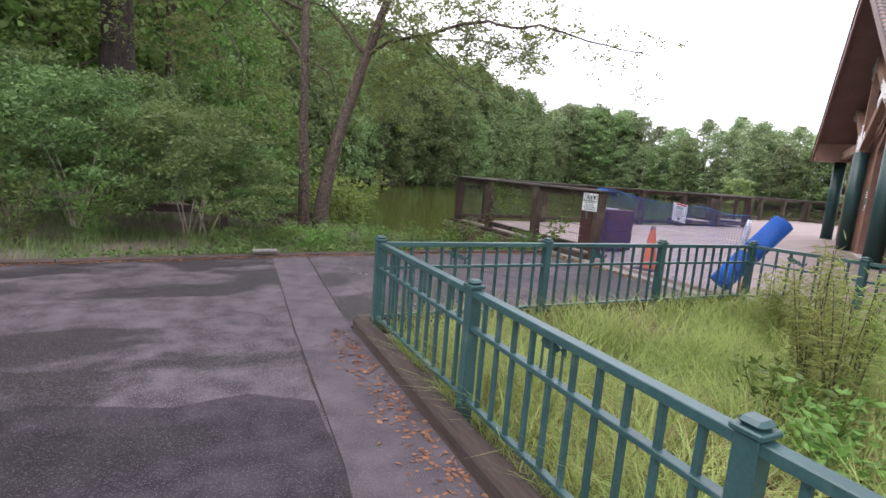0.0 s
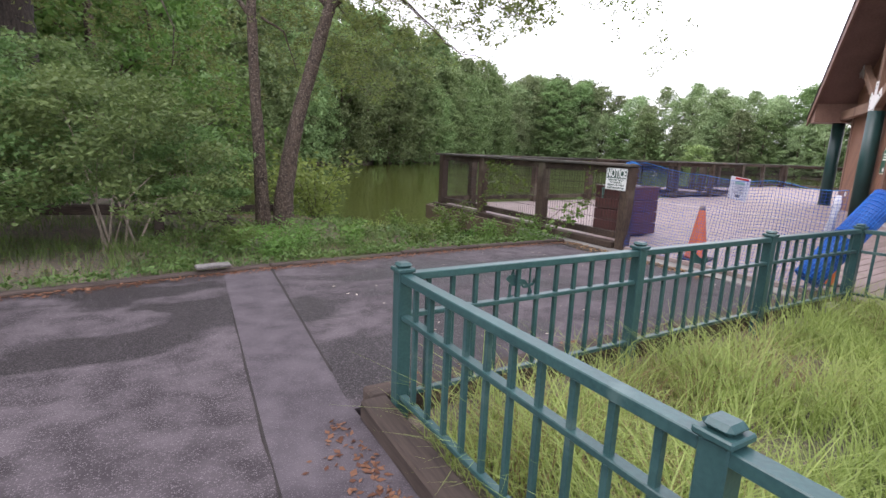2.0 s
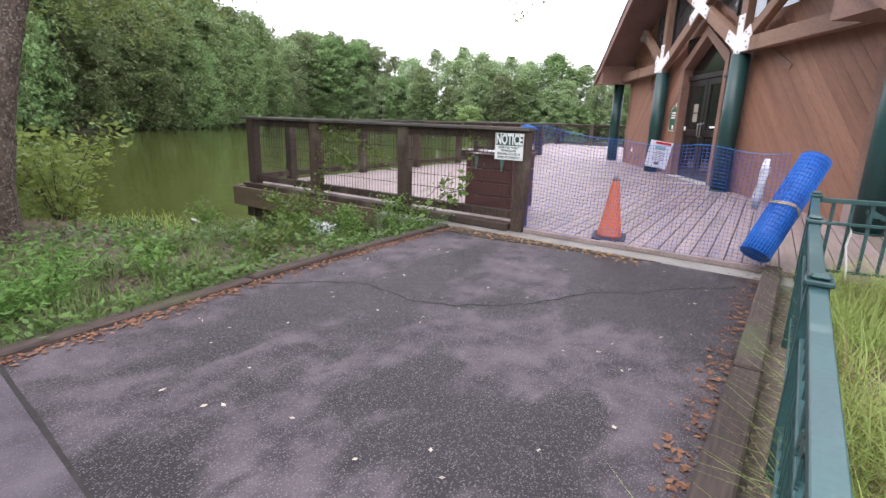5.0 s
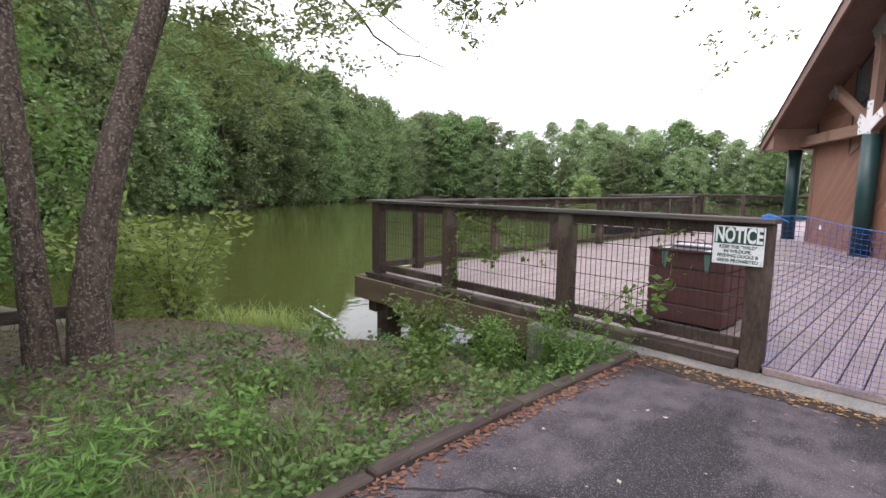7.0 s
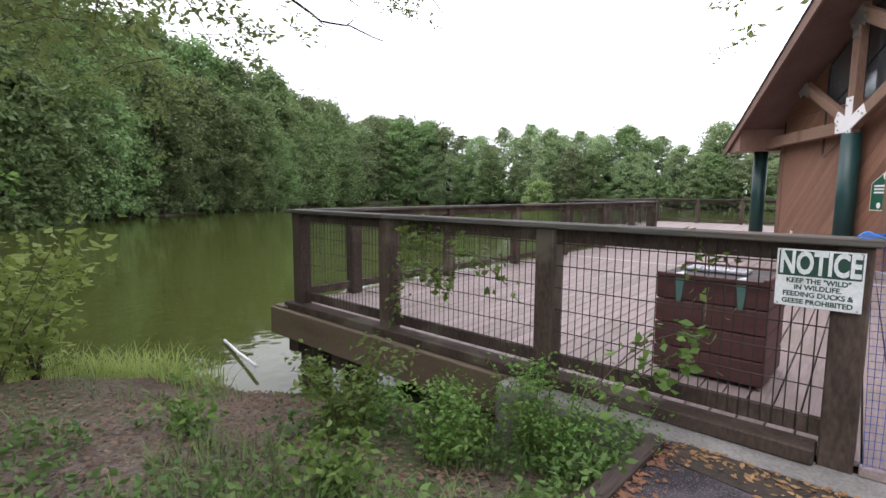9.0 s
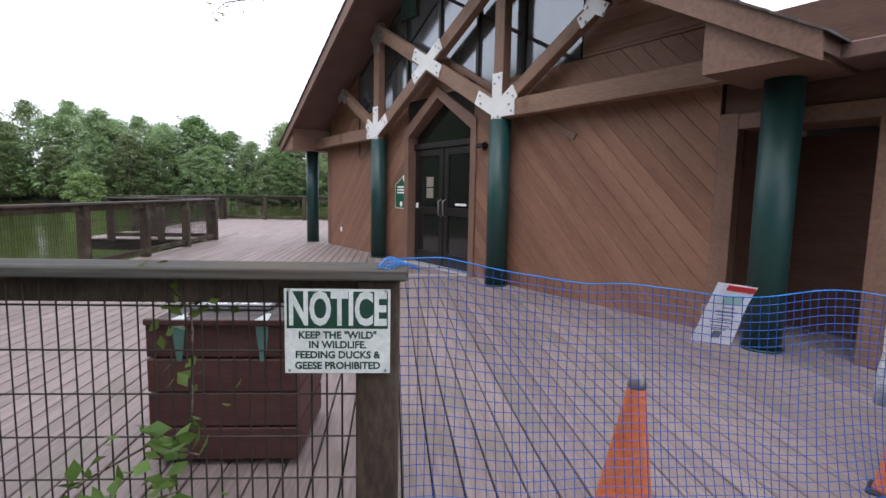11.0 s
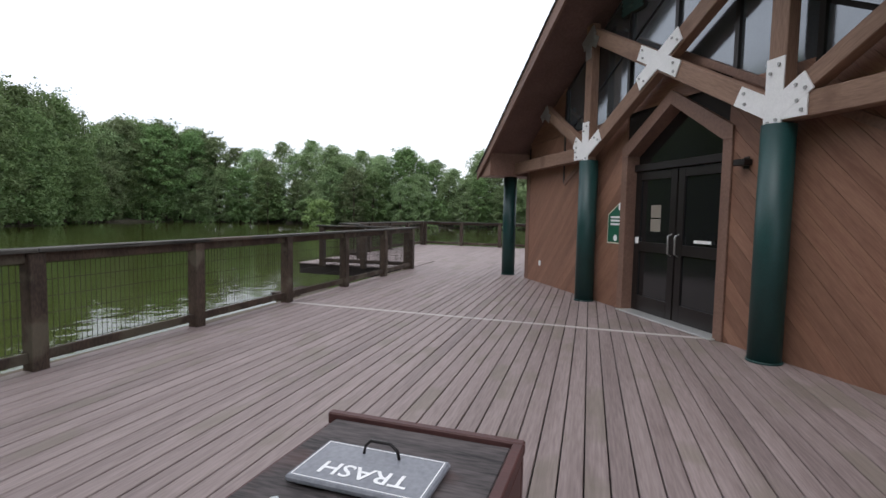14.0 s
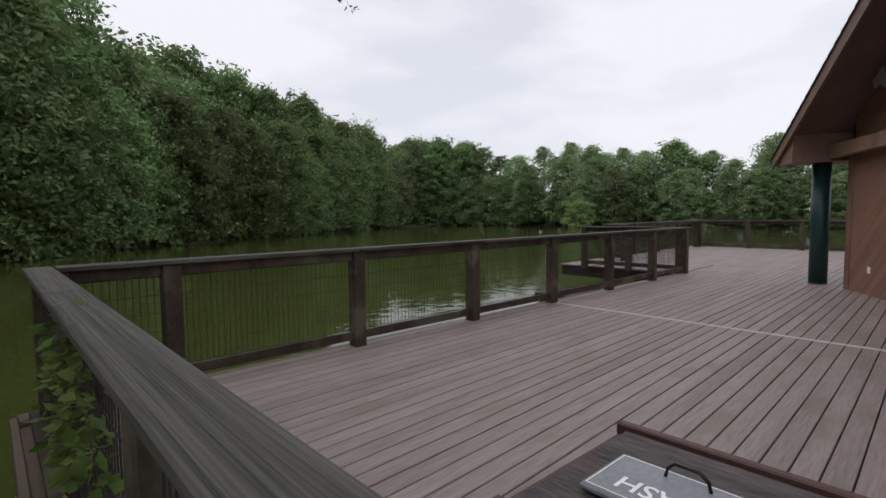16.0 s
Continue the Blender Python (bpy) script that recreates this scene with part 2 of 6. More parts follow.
TRIM = surface("brown_trim", (0.155, 0.086, 0.062), (0.25, 0.147, 0.108), 2, 0.55, 0.25, fine=30, vary=0.06)
SOFFIT = surface("brown_soffit", (0.12, 0.07, 0.058), (0.19, 0.115, 0.095), 2, 0.7, 0.25, fine=25, vary=0.05)
SHINGLE = surface("roof_shingle", (0.05, 0.046, 0.046), (0.13, 0.12, 0.12), 6, 0.9, 0.6, fine=90, vary=0.2)
GREENPIPE = surface("green_column_paint", (0.009, 0.038, 0.036), (0.015, 0.061, 0.057), 3, 0.42, 0.1, fine=50, vary=0.04, spec=0.5)
GREENFENCE = surface("green_fence_paint", (0.020, 0.058, 0.060), (0.038, 0.094, 0.092), 6, 0.33, 0.25, fine=80, vary=0.06,
                     stain=((0.10, 0.16, 0.15), 0.6, 5, 0.5))
WHITEPLATE = plain("white_steel_plate", (0.93, 0.92, 0.91), 0.5)
BOLT = plain("bolt_steel", (0.45, 0.44, 0.43), 0.4, 0.8)
WIRE = plain("dark_wire", (0.05, 0.042, 0.036), 0.6, 0.5)
WATER = bpy.data.materials.new("pond_water")
WATER.use_nodes = True
# near-black backing behind boards and slats: the shade of the gaps as colour
DARK = plain("gap_shade_backing", (0.025, 0.02, 0.018), 0.9)
GLASS = plain("dark_glass", (0.012, 0.013, 0.014), 0.06, 0.0, 0.7)
DOORPAINT = plain("dark_bronze_door", (0.022, 0.018, 0.017), 0.35, 0.3)
LEAF_FAR = leafy("far_leaves", (0.10, 0.168, 0.066), (0.228, 0.315, 0.127), 0.32, 0.6, 0.3, 0.38)
# pale far-end trees; the greyness in this colour also stands in for haze
LEAF_PALE = leafy("pale_hazed_leaves", (0.16, 0.23, 0.11), (0.31, 0.40, 0.195), 0.3, 0.6, 0.3, 0.35)
LEAF_WOOD = leafy("wood_leaves", (0.075, 0.14, 0.032), (0.19, 0.29, 0.075), 0.4)
LEAF_NEAR = leafy("near_leaves", (0.07, 0.135, 0.025), (0.17, 0.27, 0.06))
LEAF_BUSH = leafy("bush_leaves", (0.075, 0.130, 0.040), (0.195, 0.285, 0.095), 0.35, 0.5, 0.6, 0.12)
GRASS = leafy("grass_blades", (0.17, 0.235, 0.05), (0.42, 0.48, 0.16), 0.45)
BARK = surface("bark", (0.018, 0.013, 0.010), (0.12, 0.088, 0.066), 14, 0.95, 1.0, stretch=(1, 1, 0.4), fine=42, vary=0.15, dist=0.05,
               fleck=((0.17, 0.14, 0.108), 0.56, 46))
DARKBARK = surface("dark_bark", (0.010, 0.008, 0.007), (0.055, 0.042, 0.035), 12, 0.95, 1.0, stretch=(1, 1, 0.35), fine=40, vary=0.1, dist=0.05)


def water_nodes():
    n, l = WATER.node_tree.nodes, WATER.node_tree.links
    b = n["Principled BSDF"]
    b.inputs["Base Color"].default_value = (0.053, 0.064, 0.015, 1)
    b.inputs["Roughness"].default_value = 0.03
    b.inputs["IOR"].default_value = 1.33
    tc, no, bp = n.new("ShaderNodeTexCoord"), n.new("ShaderNodeTexNoise"), n.new("ShaderNodeBump")
    no.inputs["Scale"].default_value, no.inputs["Detail"].default_value = 2.2, 3
    bp.inputs["Strength"].default_value, bp.inputs["Distance"].default_value = 0.16, 0.05
    l.new(tc.outputs["Object"], no.inputs["Vector"])
    l.new(no.outputs["Fac"], bp.inputs["Height"])
    l.new(bp.outputs["Normal"], b.inputs["Normal"])


water_nodes()


# ---- mesh tools ----
def box(bm, a, b, m=None, bevel=0.0):
    """A box between two corners, turned by m, with small bevelled edges."""
    lo, hi = [min(p, q) for p, q in zip(a, b)], [max(p, q) for p, q in zip(a, b)]
    vs = [bm.verts.new((x, y, z)) for x in (lo[0], hi[0]) for y in (lo[1], hi[1]) for z in (lo[2], hi[2])]
    fs = [bm.faces.new([vs[i] for i in q]) for q in ((0, 1, 3, 2), (4, 6, 7, 5), (0, 4, 5, 1), (2, 3, 7, 6), (0, 2, 6, 4), (1, 5, 7, 3))]
    if bevel:
        es = {e for f in fs for e in f.edges}
        out = bmesh.ops.bevel(bm, geom=list(es), offset=bevel, segments=1, affect="EDGES")
        vs = list({v for f in out["faces"] for v in f.verts} | {v for v in vs if v.is_valid})
    if m is not None:
        bmesh.ops.transform(bm, matrix=m, verts=vs)
    return bm


def axes(a, b, up=(0, 0, 1)):
    """A frame at a whose x runs to b."""
    a, b = Vector(a), Vector(b)
    x = (b - a).normalized()
    y = Vector(up).cross(x)
    y = y.normalized() if y.length > 1e-4 else Vector((0, 1, 0))
    z = x.cross(y)
    m = Matrix((x, y, z)).transposed().to_4x4()
    m.translation = a
    return m, (b - a).length


def beam(bm, a, b, w, h, up=(0, 0, 1), bevel=0.004):
    """A squared timber from a to b: w across, h along up."""
    m, length = axes(a, b, up)
    return box(bm, (0, -w / 2, -h / 2), (length, w / 2, h / 2), m, bevel)


def tube(bm, pts, radii, seg=8, close=True):
    rings = []
    pts = [Vector(p) for p in pts]
    for i, p in enumerate(pts):
        d = (pts[min(i + 1, len(pts) - 1)] - pts[max(i - 1, 0)]).normalized()
        s = d.cross(Vector((0, 0, 1)) if abs(d.z) < 0.9 else Vector((1, 0, 0))).normalized()
        t = d.cross(s)
        r = float(radii[i] if hasattr(radii, "__len__") else radii)
        rings.append([bm.verts.new(p + r * (math.cos(k * math.tau / seg) * s + math.sin(k * math.tau / seg) * t)) for k in range(seg)])
    for a, b in zip(rings, rings[1:]):
        for k in range(seg):
            f = bm.faces.new((a[k], a[(k + 1) % seg], b[(k + 1) % seg], b[k]))
            f.smooth = seg > 5
    if close and seg > 2:
        bm.faces.new(rings[0])
        bm.faces.new(rings[-1][::-1])
    return bm


def mesh_of(name, bm, material):
    bmesh.ops.recalc_face_normals(bm, faces=bm.faces)
    me = bpy.data.meshes.new(name)
    bm.to_mesh(me)
    bm.free()
    me.materials.append(material)
    return me


def part(name, bm, material, parent=None, label="", m=None):
    me = bm if isinstance(bm, bpy.types.Mesh) else mesh_of(name, bm, material)
    ob = new(name, me)
    ob.parent = parent
    if m is not None:
        ob.matrix_local = m
    return tagged(ob, label)


def thing(name, m=None, label="", category="", group="", kind=""):
    ob = new(name)
    ob.empty_display_size = 0.2
    ob.matrix_world = m if m is not None else Matrix()
    return tagged(ob, label, category, group, kind)


def raw_mesh(name, verts, faces, material, smooth=False):
    me = bpy.data.meshes.new(name)
    me.from_pydata(verts, [], faces)
    me.materials.append(material)
    if smooth:
        me.shade_smooth()
    return me


# ---- the lake and the ground ----
LAKE = [(0.9, 3.3), (0.5, 4.0), (-0.05, 4.5), (-0.45, 5.05), (-0.6, 5.8), (-1.4, 6.9), (-2.4, 7.4), (-3.6, 10), (-5.5, 14), (-9, 20), (-13, 27),
        (-7, 32.5), (1, 38), (8, 43.5), (17, 50), (36, 62), (52, 72), (62, 79), (74, 70), (73, 46), (80, 22), (82, -4), (70, -24), (40, -26), (22, -12), (10, -10), (3, -6), (1.2, 0)]
LAKE_A = np.array(LAKE)
WATER_Z = -0.95


def lake_distance(px, py):
    """Distance to the shore: positive on land."""
    p = np.stack([px, py], -1)[..., None, :]
    a, b = LAKE_A, np.roll(LAKE_A, -1, 0)
    ab = b - a
    t = np.clip(((p - a) * ab).sum(-1) / (ab * ab).sum(-1), 0, 1)
    d = np.linalg.norm(p - a - t[..., None] * ab, axis=-1).min(-1)
    x, y = px[..., None], py[..., None]
    cross = ((a[:, 1] > y) != (b[:, 1] > y)) & (x < (b[:, 0] - a[:, 0]) * (y - a[:, 1]) / (b[:, 1] - a[:, 1] + 1e-9) + a[:, 0])
    return np.where(cross.sum(-1) % 2 == 1, -d, d)


def ground_height(px, py):
    px, py = np.asarray(px, float), np.asarray(py, float)
    d = lake_distance(px, py)
    near = np.clip(1 - np.hypot(px, py) / 60, 0, 1)
    slope = np.where(d < 0, -1.0 + 0.5 * d, -1.0 + 0.88 * np.clip(d / (2.6 + 3 * (1 - near)), 0, 1) ** 0.8)
    bumps = 0.035 * np.sin(px * 2.1 + 1.3 * np.sin(py * 1.7)) * np.sin(py * 1.9 + px * 0.6)
    rise = np.clip((d - 4) / 40, 0, 1) * 1.5 * (1 - near)
    flat = (py < 0.75) & (px < 0.4)
    return np.maximum(np.where(flat, np.maximum(slope, -0.125), slope + rise + bumps * (d > 0.1)), -3.0)


def ground_sheet():
    fine = np.arange(-14, 14.01, 0.25)
    out = np.array([16, 19, 23, 28, 34, 41, 49, 58, 68, 79, 92, 110, 140, 190, 280, 450, 800, 1500])
    ax = np.concatenate([-out[::-1], fine, out])
    gx, gy = np.meshgrid(ax, ax, indexing="ij")
    gz = ground_height(gx, gy)
    n = len(ax)
    verts = np.stack([gx, gy, gz], -1).reshape(-1, 3).tolist()
    faces = [(i * n + j, (i + 1) * n + j, (i + 1) * n + j + 1, i * n + j + 1) for i in range(n - 1) for j in range(n - 1)]
    tagged(new("ground", raw_mesh("ground", verts, faces, SOIL, True)), "brown leaf-strewn soil bank with patchy low green weeds", "ground", kind="structure")


ground_sheet()
tagged(new("water", raw_mesh("water", [(-400, -400, WATER_Z), (400, -400, WATER_Z), (400, 400, WATER_Z), (-400, 400, WATER_Z)], [(0, 1, 2, 3)], WATER)),
       "still olive-green pond water reflecting trees and sky", "water", kind="structure")

# ---- asphalt path and kerbs ----
PATH_Z = -0.06


def slab(name, outline, z0, z1, material, label, category, kind="structure"):
    bm = bmesh.new()
    top = [bm.verts.new((x, y, z1)) for x, y in outline]
    low = [bm.verts.new((x, y, z0)) for x, y in outline]
    bm.faces.new(top)
    bm.faces.new(low[::-1])
    k = len(outline)
    for i in range(k):
        bm.faces.new((top[i], low[i], low[(i + 1) % k], top[(i + 1) % k]))
    return tagged(part(name, bm, material), label, category, kind=kind)


slab("asphalt_path", [(-0.28, 0.66), (-1.8, 0.66), (-2.9, 0.61), (-4.4, 0.50), (-7.0, 0.15), (-12, -0.4), (-30, -2.4), (-30, -30), (-4.62, -30), (-4.62, -2.42), (-0.28, -2.42)],
     -0.4, PATH_Z, ASPHALT, "worn grey asphalt path with dark damp stains", "path")
slab("path_patch_strip", [(-4.84, 0.45), (-4.41, 0.49), (-4.63, -2.4), (-4.63, -4.2), (-4.68, -8), (-5.6, -8), (-5.13, -4.2), (-5.04, -2.5)], PATH_Z - 0.05, PATH_Z + 0.004,
     STRIP, "paler concrete-grey repair strip across the asphalt", "path patch")
slab("path_patch_apron", [(-5.135, -3.60), (-5.14, -4.2), (-5.62, -8), (-14, -8), (-14, -5.2), (-7.2, -3.6), (-6.4, -3.27), (-5.81, -3.48), (-5.45, -3.42)], PATH_Z - 0.05, PATH_Z + 0.004,
     PATCH, "smoother newer asphalt patch with a ragged edge", "path patch")


def kerb(points, label, w=0.13, h=0.16, top=0.03):
    k = thing("timber_kerb", Matrix(), label, "kerb", "timber kerbs", "structure")
    for a, b in zip(points, points[1:]):
        m, length = axes((*a, 0), (*b, 0))
        count = max(1, round(length / 2.4))
        for i in range(count):
            bm = bmesh.new()
            box(bm, (0.006, -w / 2, top - h), (length / count - 0.006, w / 2, top + random.uniform(-0.008, 0.008)), None, 0.012)
            for v in bm.verts:
                v.co += 0.006 * noise.noise_vector(v.co * 3 + Vector((i, a[0], a[1])))
            part("timber", bm, TIMBER, k, m=m @ pose(i * length / count, 0, 0))


kerb([(-0.33, 0.72), (-1.8, 0.72), (-2.9, 0.67), (-4.4, 0.56), (-7.0, 0.21), (-12, -0.34), (-30, -2.34)], "weathered dark timber kerb edging the bank", w=0.10, top=-0.028)
kerb([(-0.02, -2.44), (-2.3, -2.44), (-4.56, -2.42)], "weathered dark timber kerb below the green fence", top=0.02)
kerb([(-4.56, -2.50), (-4.60, -5.0), (-4.66, -10), (-4.7, -20)], "dark timber kerb beside the grass yard", top=0.02)

# ---- the deck ----
deck = thing("deck_floor", Matrix(), "grey-brown composite deck boards with narrow gaps", "deck", kind="structure")
DECK_BACK = 21.6


BOARD_TURN = 2.7


def board_run(x0, x1, y0, y1, edge=True, pitch=0.139):
    """Boards side by side, turned a little from the deck's edge; those that meet the pond edge are cut short."""
    lengths = {}
    rise = math.tan(radians(BOARD_TURN))
    y = y0
    while y < y1:
        length = x1 - x0
        if edge:
            length = min(length, (4.94 + 0.0206 * x0 - y) / (rise - 0.0206))
        if length > 0.3:
            if length not in lengths:
                bm = bmesh.new()
                box(bm, (0, -0.0648, -0.032), (length, 0.0648, 0), None, 0.004)
                lengths[length] = mesh_of("deck_board", bm, DECKING)
            part("deck_board", lengths[length], None, deck, m=pose(x0, y, random.uniform(-0.0015, 0.001), 0, 0, BOARD_TURN))
        y += pitch


board_run(0.0, 6.36, -7.9715, 4.95)
board_run(6.45, 14.0, -0.8565, 5.08)
board_run(11.72, 14.0, 5.28, 8.6, False)
board_run(14.01, DECK_BACK, -4.4, 8.5, False)
bm = bmesh.new()
box(bm, (6.365, -7.5, -0.03), (6.445, 5.1, 0.001), None, 0.004)
part("seam_board", bm, plain("pale_seam_board", (0.50, 0.45, 0.42), 0.7), deck, "pale seam board across the deck")
# solid fill below the boards, coloured near-black for the shade in their gaps
bm = bmesh.new()
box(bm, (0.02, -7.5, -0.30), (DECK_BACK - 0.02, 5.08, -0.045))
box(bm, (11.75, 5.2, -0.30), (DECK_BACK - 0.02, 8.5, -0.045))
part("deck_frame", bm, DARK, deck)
part("edge_board", box(bmesh.new(), (-0.045, -7.5, -0.054), (-0.004, -0.11, -0.004), None, 0.005), DECKING, deck, "worn board along the front edge of the deck")
bm = bmesh.new()
box(bm, (-0.21, 1.85, -0.33), (-0.16, 5.06, -0.03), None, 0.006)
box(bm, (-0.16, 1.85, -0.08), (0.0, 5.01, -0.053), None, 0.004)
box(bm, (-0.16, 0.06, -0.33), (11.6, 0.11, -0.03), axes((0, 5.0, 0), (11.65, 5.24, 0))[0], 0.006)
box(bm, (-0.16, -0.12, -0.05), (11.6, 0.058, -0.012), axes((0, 5.0, 0), (11.65, 5.24, 0))[0], 0.004)
part("fascia", bm, surface("olive_brown_fascia", (0.085, 0.062, 0.038), (0.15, 0.115, 0.075), 3, 0.7, 0.3, stretch=(2, 0.3, 2), vary=0), deck, "brown painted fascia board along the deck edge")
bm = bmesh.new()
for x, y in ((0.15, 4.7), (0.15, 3.9), (0.15, 2.6), (2.6, 5.0), (5.2, 5.0), (7.8, 5.0), (10.4, 5.0)):
    box(bm, (x - 0.13, y - 0.13, -2.5), (x + 0.13, y + 0.13, -0.3), None, 0.01)
    box(bm, (x - 0.3, y - 0.09, -0.5), (x + 0.6, y + 0.09, -0.3), None, 0.01)
part("pile", bm, RAILWOOD, deck)
bm = bmesh.new()
box(bm, (-0.27, -7.5, -1.2), (-0.004, 1.85, -0.055), None, 0.014)
tagged(part("concrete_sill", bm, CONCRETE), "pale worn concrete sill at the deck edge", "sill", kind="structure")


sole = tagged(part("sole_plate", box(bmesh.new(), (-0.10, 0.06, -0.052), (0.06, 4.95, 0.03), None, 0.008), RAILWOOD), "mossy brown timber plate under the front railing", "sole plate", kind="structure")


def railing(a, b, posts, label, wires=True, cap_w=0.175, cap_ext=(0.1, 0.1), side=0.0, near=False):
    """A timber railing from a to b: posts at the given distances, cap, rails and wire panels."""
    m, length = axes((*a, 0), (*b, 0))
    r = thing("deck_railing", m, label, "railing", "deck railings")
    bm = bmesh.new()
    box(bm, (-0.07, -0.07, -0.06), (0.07, 0.07, 1.03), None, 0.008)
    post_mesh = mesh_of("post", bm, RAILWOOD)
    for p in posts:
        part("post", post_mesh, None, r, m=pose(p, 0, 0, 0, 0, random.uniform(-1, 1)))
    cuts = [-cap_ext[0], *[p for p in posts[2:-1:2]], length + cap_ext[1]]
    for c0, c1 in zip(cuts, cuts[1:]):
        bm = bmesh.new()
        box(bm, (0, -cap_w / 2, 1.032), (c1 - c0 - 0.004, cap_w / 2, 1.07), None, 0.006)
        part("cap", bm, CAPWOOD, r, "grey weathered cap board", m=pose(c0, side, 0))
    for p, q in zip(posts, posts[1:]):
        for name, z0, z1 in (("top_rail", 0.94, 1.03), ("bottom_rail", 0.07, 0.16)):
            bm = bmesh.new()
            box(bm, (0.07, -0.02, z0), (q - p - 0.07, 0.02, z1), None, 0.004)
            part(name, bm, RAILWOOD, r, m=pose(p, 0, 0))
        if wires:
            bm = bmesh.new()
            span = q - p - 0.14
            k = round(span / 0.052)
            upright = mesh_of("wire", tube(bmesh.new(), [(0, 0.024, 0.08), (0, 0.024, 1.0)], 0.0034, 4, False), WIRE)
            level = mesh_of("wire", tube(bmesh.new(), [(0.07, 0.027, 0), (0.07 + span, 0.027, 0)], 0.0034, 4, False), WIRE)
            panel = part("wire_panel", level, None, r, m=pose(p, 0, 0.17))
            spots = [(upright, pose(0.07 + span * i / k, 0, -0.17)) for i in range(1, k)] + [(level, pose(0, 0, i * 0.152)) for i in range(1, 6)]
            for me, m in spots if near else ():
                part("wire", me, None, panel, m=m)
            if not near:
                for me, m in spots:
                    piece = me.copy()
                    piece.transform(m)
                    bm.from_mesh(piece)
                tagged(part("wire_mesh", bm, WIRE, panel), kind="stuff")
    return r


railing((0.02, -0.02), (0.02, 4.88), [0, 1.64, 3.3, 4.77], "weathered brown timber railing with wire mesh panels", cap_ext=(0.1, 0.07), side=0.02, near=True)
railing((0.10, 4.89), (11.75, 5.13), [0.0, 0.76, 2.60, 4.44, 6.28, 8.12, 9.93, 11.62], "long brown timber railing with wire mesh beside the pond", cap_ext=(0.0, 0.1))
railing((11.74, 5.26), (11.55, 7.7), [0.0, 1.2, 2.4], "short brown timber railing turning toward the dock", cap_ext=(0.0, 0.1))
railing((13.6, 7.6), (14.2, 8.55), [0.05, 1.05], "short brown timber railing by the dock gap")
railing((14.3, 8.55), (21.3, 8.55), [0.0, 1.75, 3.5, 5.25, 6.95], "far brown timber railing along the deck", cap_ext=(0.1, 0.1))
railing((21.4, 8.55), (21.4, -3.5), [0.1, 1.85, 3.6, 5.35, 7.1, 8.85, 10.6, 12.0], "far brown timber railing at the deck end", cap_ext=(0.1, 0.1))
bm = bmesh.new()
box(bm, (10.1, 6.1, -0.72), (11.4, 8.2, -0.6), None, 0.01)
for x, y in ((10.25, 6.3), (10.25, 8.0), (11.2, 8.0)):
    box(bm, (x - 0.1, y - 0.1, -2.5), (x + 0.1, y + 0.1, -0.72), None, 0.01)
tagged(part("lower_dock", bm, RAILWOOD), "low brown timber dock beside the deck", "dock", kind="structure")

# ---- the building ----
BM = pose(7.195, -0.506, 0, 0, 0, 32.34) @ Matrix.Scale(1.011, 4)
EAVE_U, EAVE_Z, RIDGE_Z, FRONT_V = 5.8, 2.45, 5.84, 0.86
SLOPE = (RIDGE_Z - EAVE_Z) / EAVE_U
building = thing("lake_house", BM, "brown stained wood lake building with a gabled porch roof", "building")


def clip(poly, a, b, c):
    """The part of a convex polygon where a*u + b*z <= c."""
    out = []
    for (u0, z0), (u1, z1) in zip(poly, poly[1:] + poly[:1]):
        d0, d1 = a * u0 + b * z0 - c, a * u1 + b * z1 - c
        if d0 <= 0:
            out.append((u0, z0))
        if d0 * d1 < 0:
            t = d0 / (d0 - d1)
            out.append((u0 + t * (u1 - u0), z0 + t * (z1 - z0)))
    return out


def prism(bm, poly, v0, v1):
    """A polygon in the plane of the front wall, given depth."""
    fr = [bm.verts.new((u, v1, z)) for u, z in poly]
    bk = [bm.verts.new((u, v0, z)) for u, z in poly]
    bm.faces.new(fr)
    bm.faces.new(bk[::-1])
    k = len(poly)
    for i in range(k):
        bm.faces.new((fr[i], bk[i], bk[(i + 1) % k], fr[(i + 1) % k]))
    return bm


def siding(region, direction, pitch, wall_part, v0=0.0, thick=0.022):
    """Planks that run in one direction over a convex region; each is cut to the region's outline and lies in its own frame."""
    du, dz = direction
    nu, nz = -dz, du
    vals = [nu * u + nz * z for u, z in region]
    s = math.floor(min(vals) / pitch) * pitch
    while s < max(vals):
        strip = clip(clip(region, nu, nz, s + pitch - 0.004), -nu, -nz, -s)
        if len(strip) > 2:
            local = [(u * du + z * dz, u * nu + z * nz) for u, z in strip]
            bm2 = bmesh.new()
            prism(bm2, local, 0, thick)
            m = Matrix(((du, 0, nu, 0), (0, 1, 0, v0), (dz, 0, nz, 0), (0, 0, 0, 1)))
            part("siding_plank", bm2, SIDING, wall_part, m=m)
        s += pitch


def roof_z(u, drop=0.0):
    return RIDGE_Z - SLOPE * abs(u) - drop


bm = bmesh.new()
HALF = 4.75
for sgn in (-1, 1):
    prism(bm, [(sgn * 0.98, 0), (sgn * HALF, 0), (sgn * HALF, 2.9), (sgn * 0.98, 2.9)], -0.2, -0.004)
prism(bm, [(-0.98, 2.36), (0, 2.95), (-0.98, 2.9)], -0.2, -0.006)
prism(bm, [(0.98, 2.36), (0.98, 2.9), (0, 2.95)], -0.2, -0.006)
prism(bm, [(-HALF, 2.9), (HALF, 2.9), (0, roof_z(0, 0.25))], -0.2, -0.03)
box(bm, (HALF - 0.2, -8.5, 0), (HALF, -0.2, 2.9))
box(bm, (-HALF, -8.5, 0), (-HALF + 0.2, -0.9, 2.9))
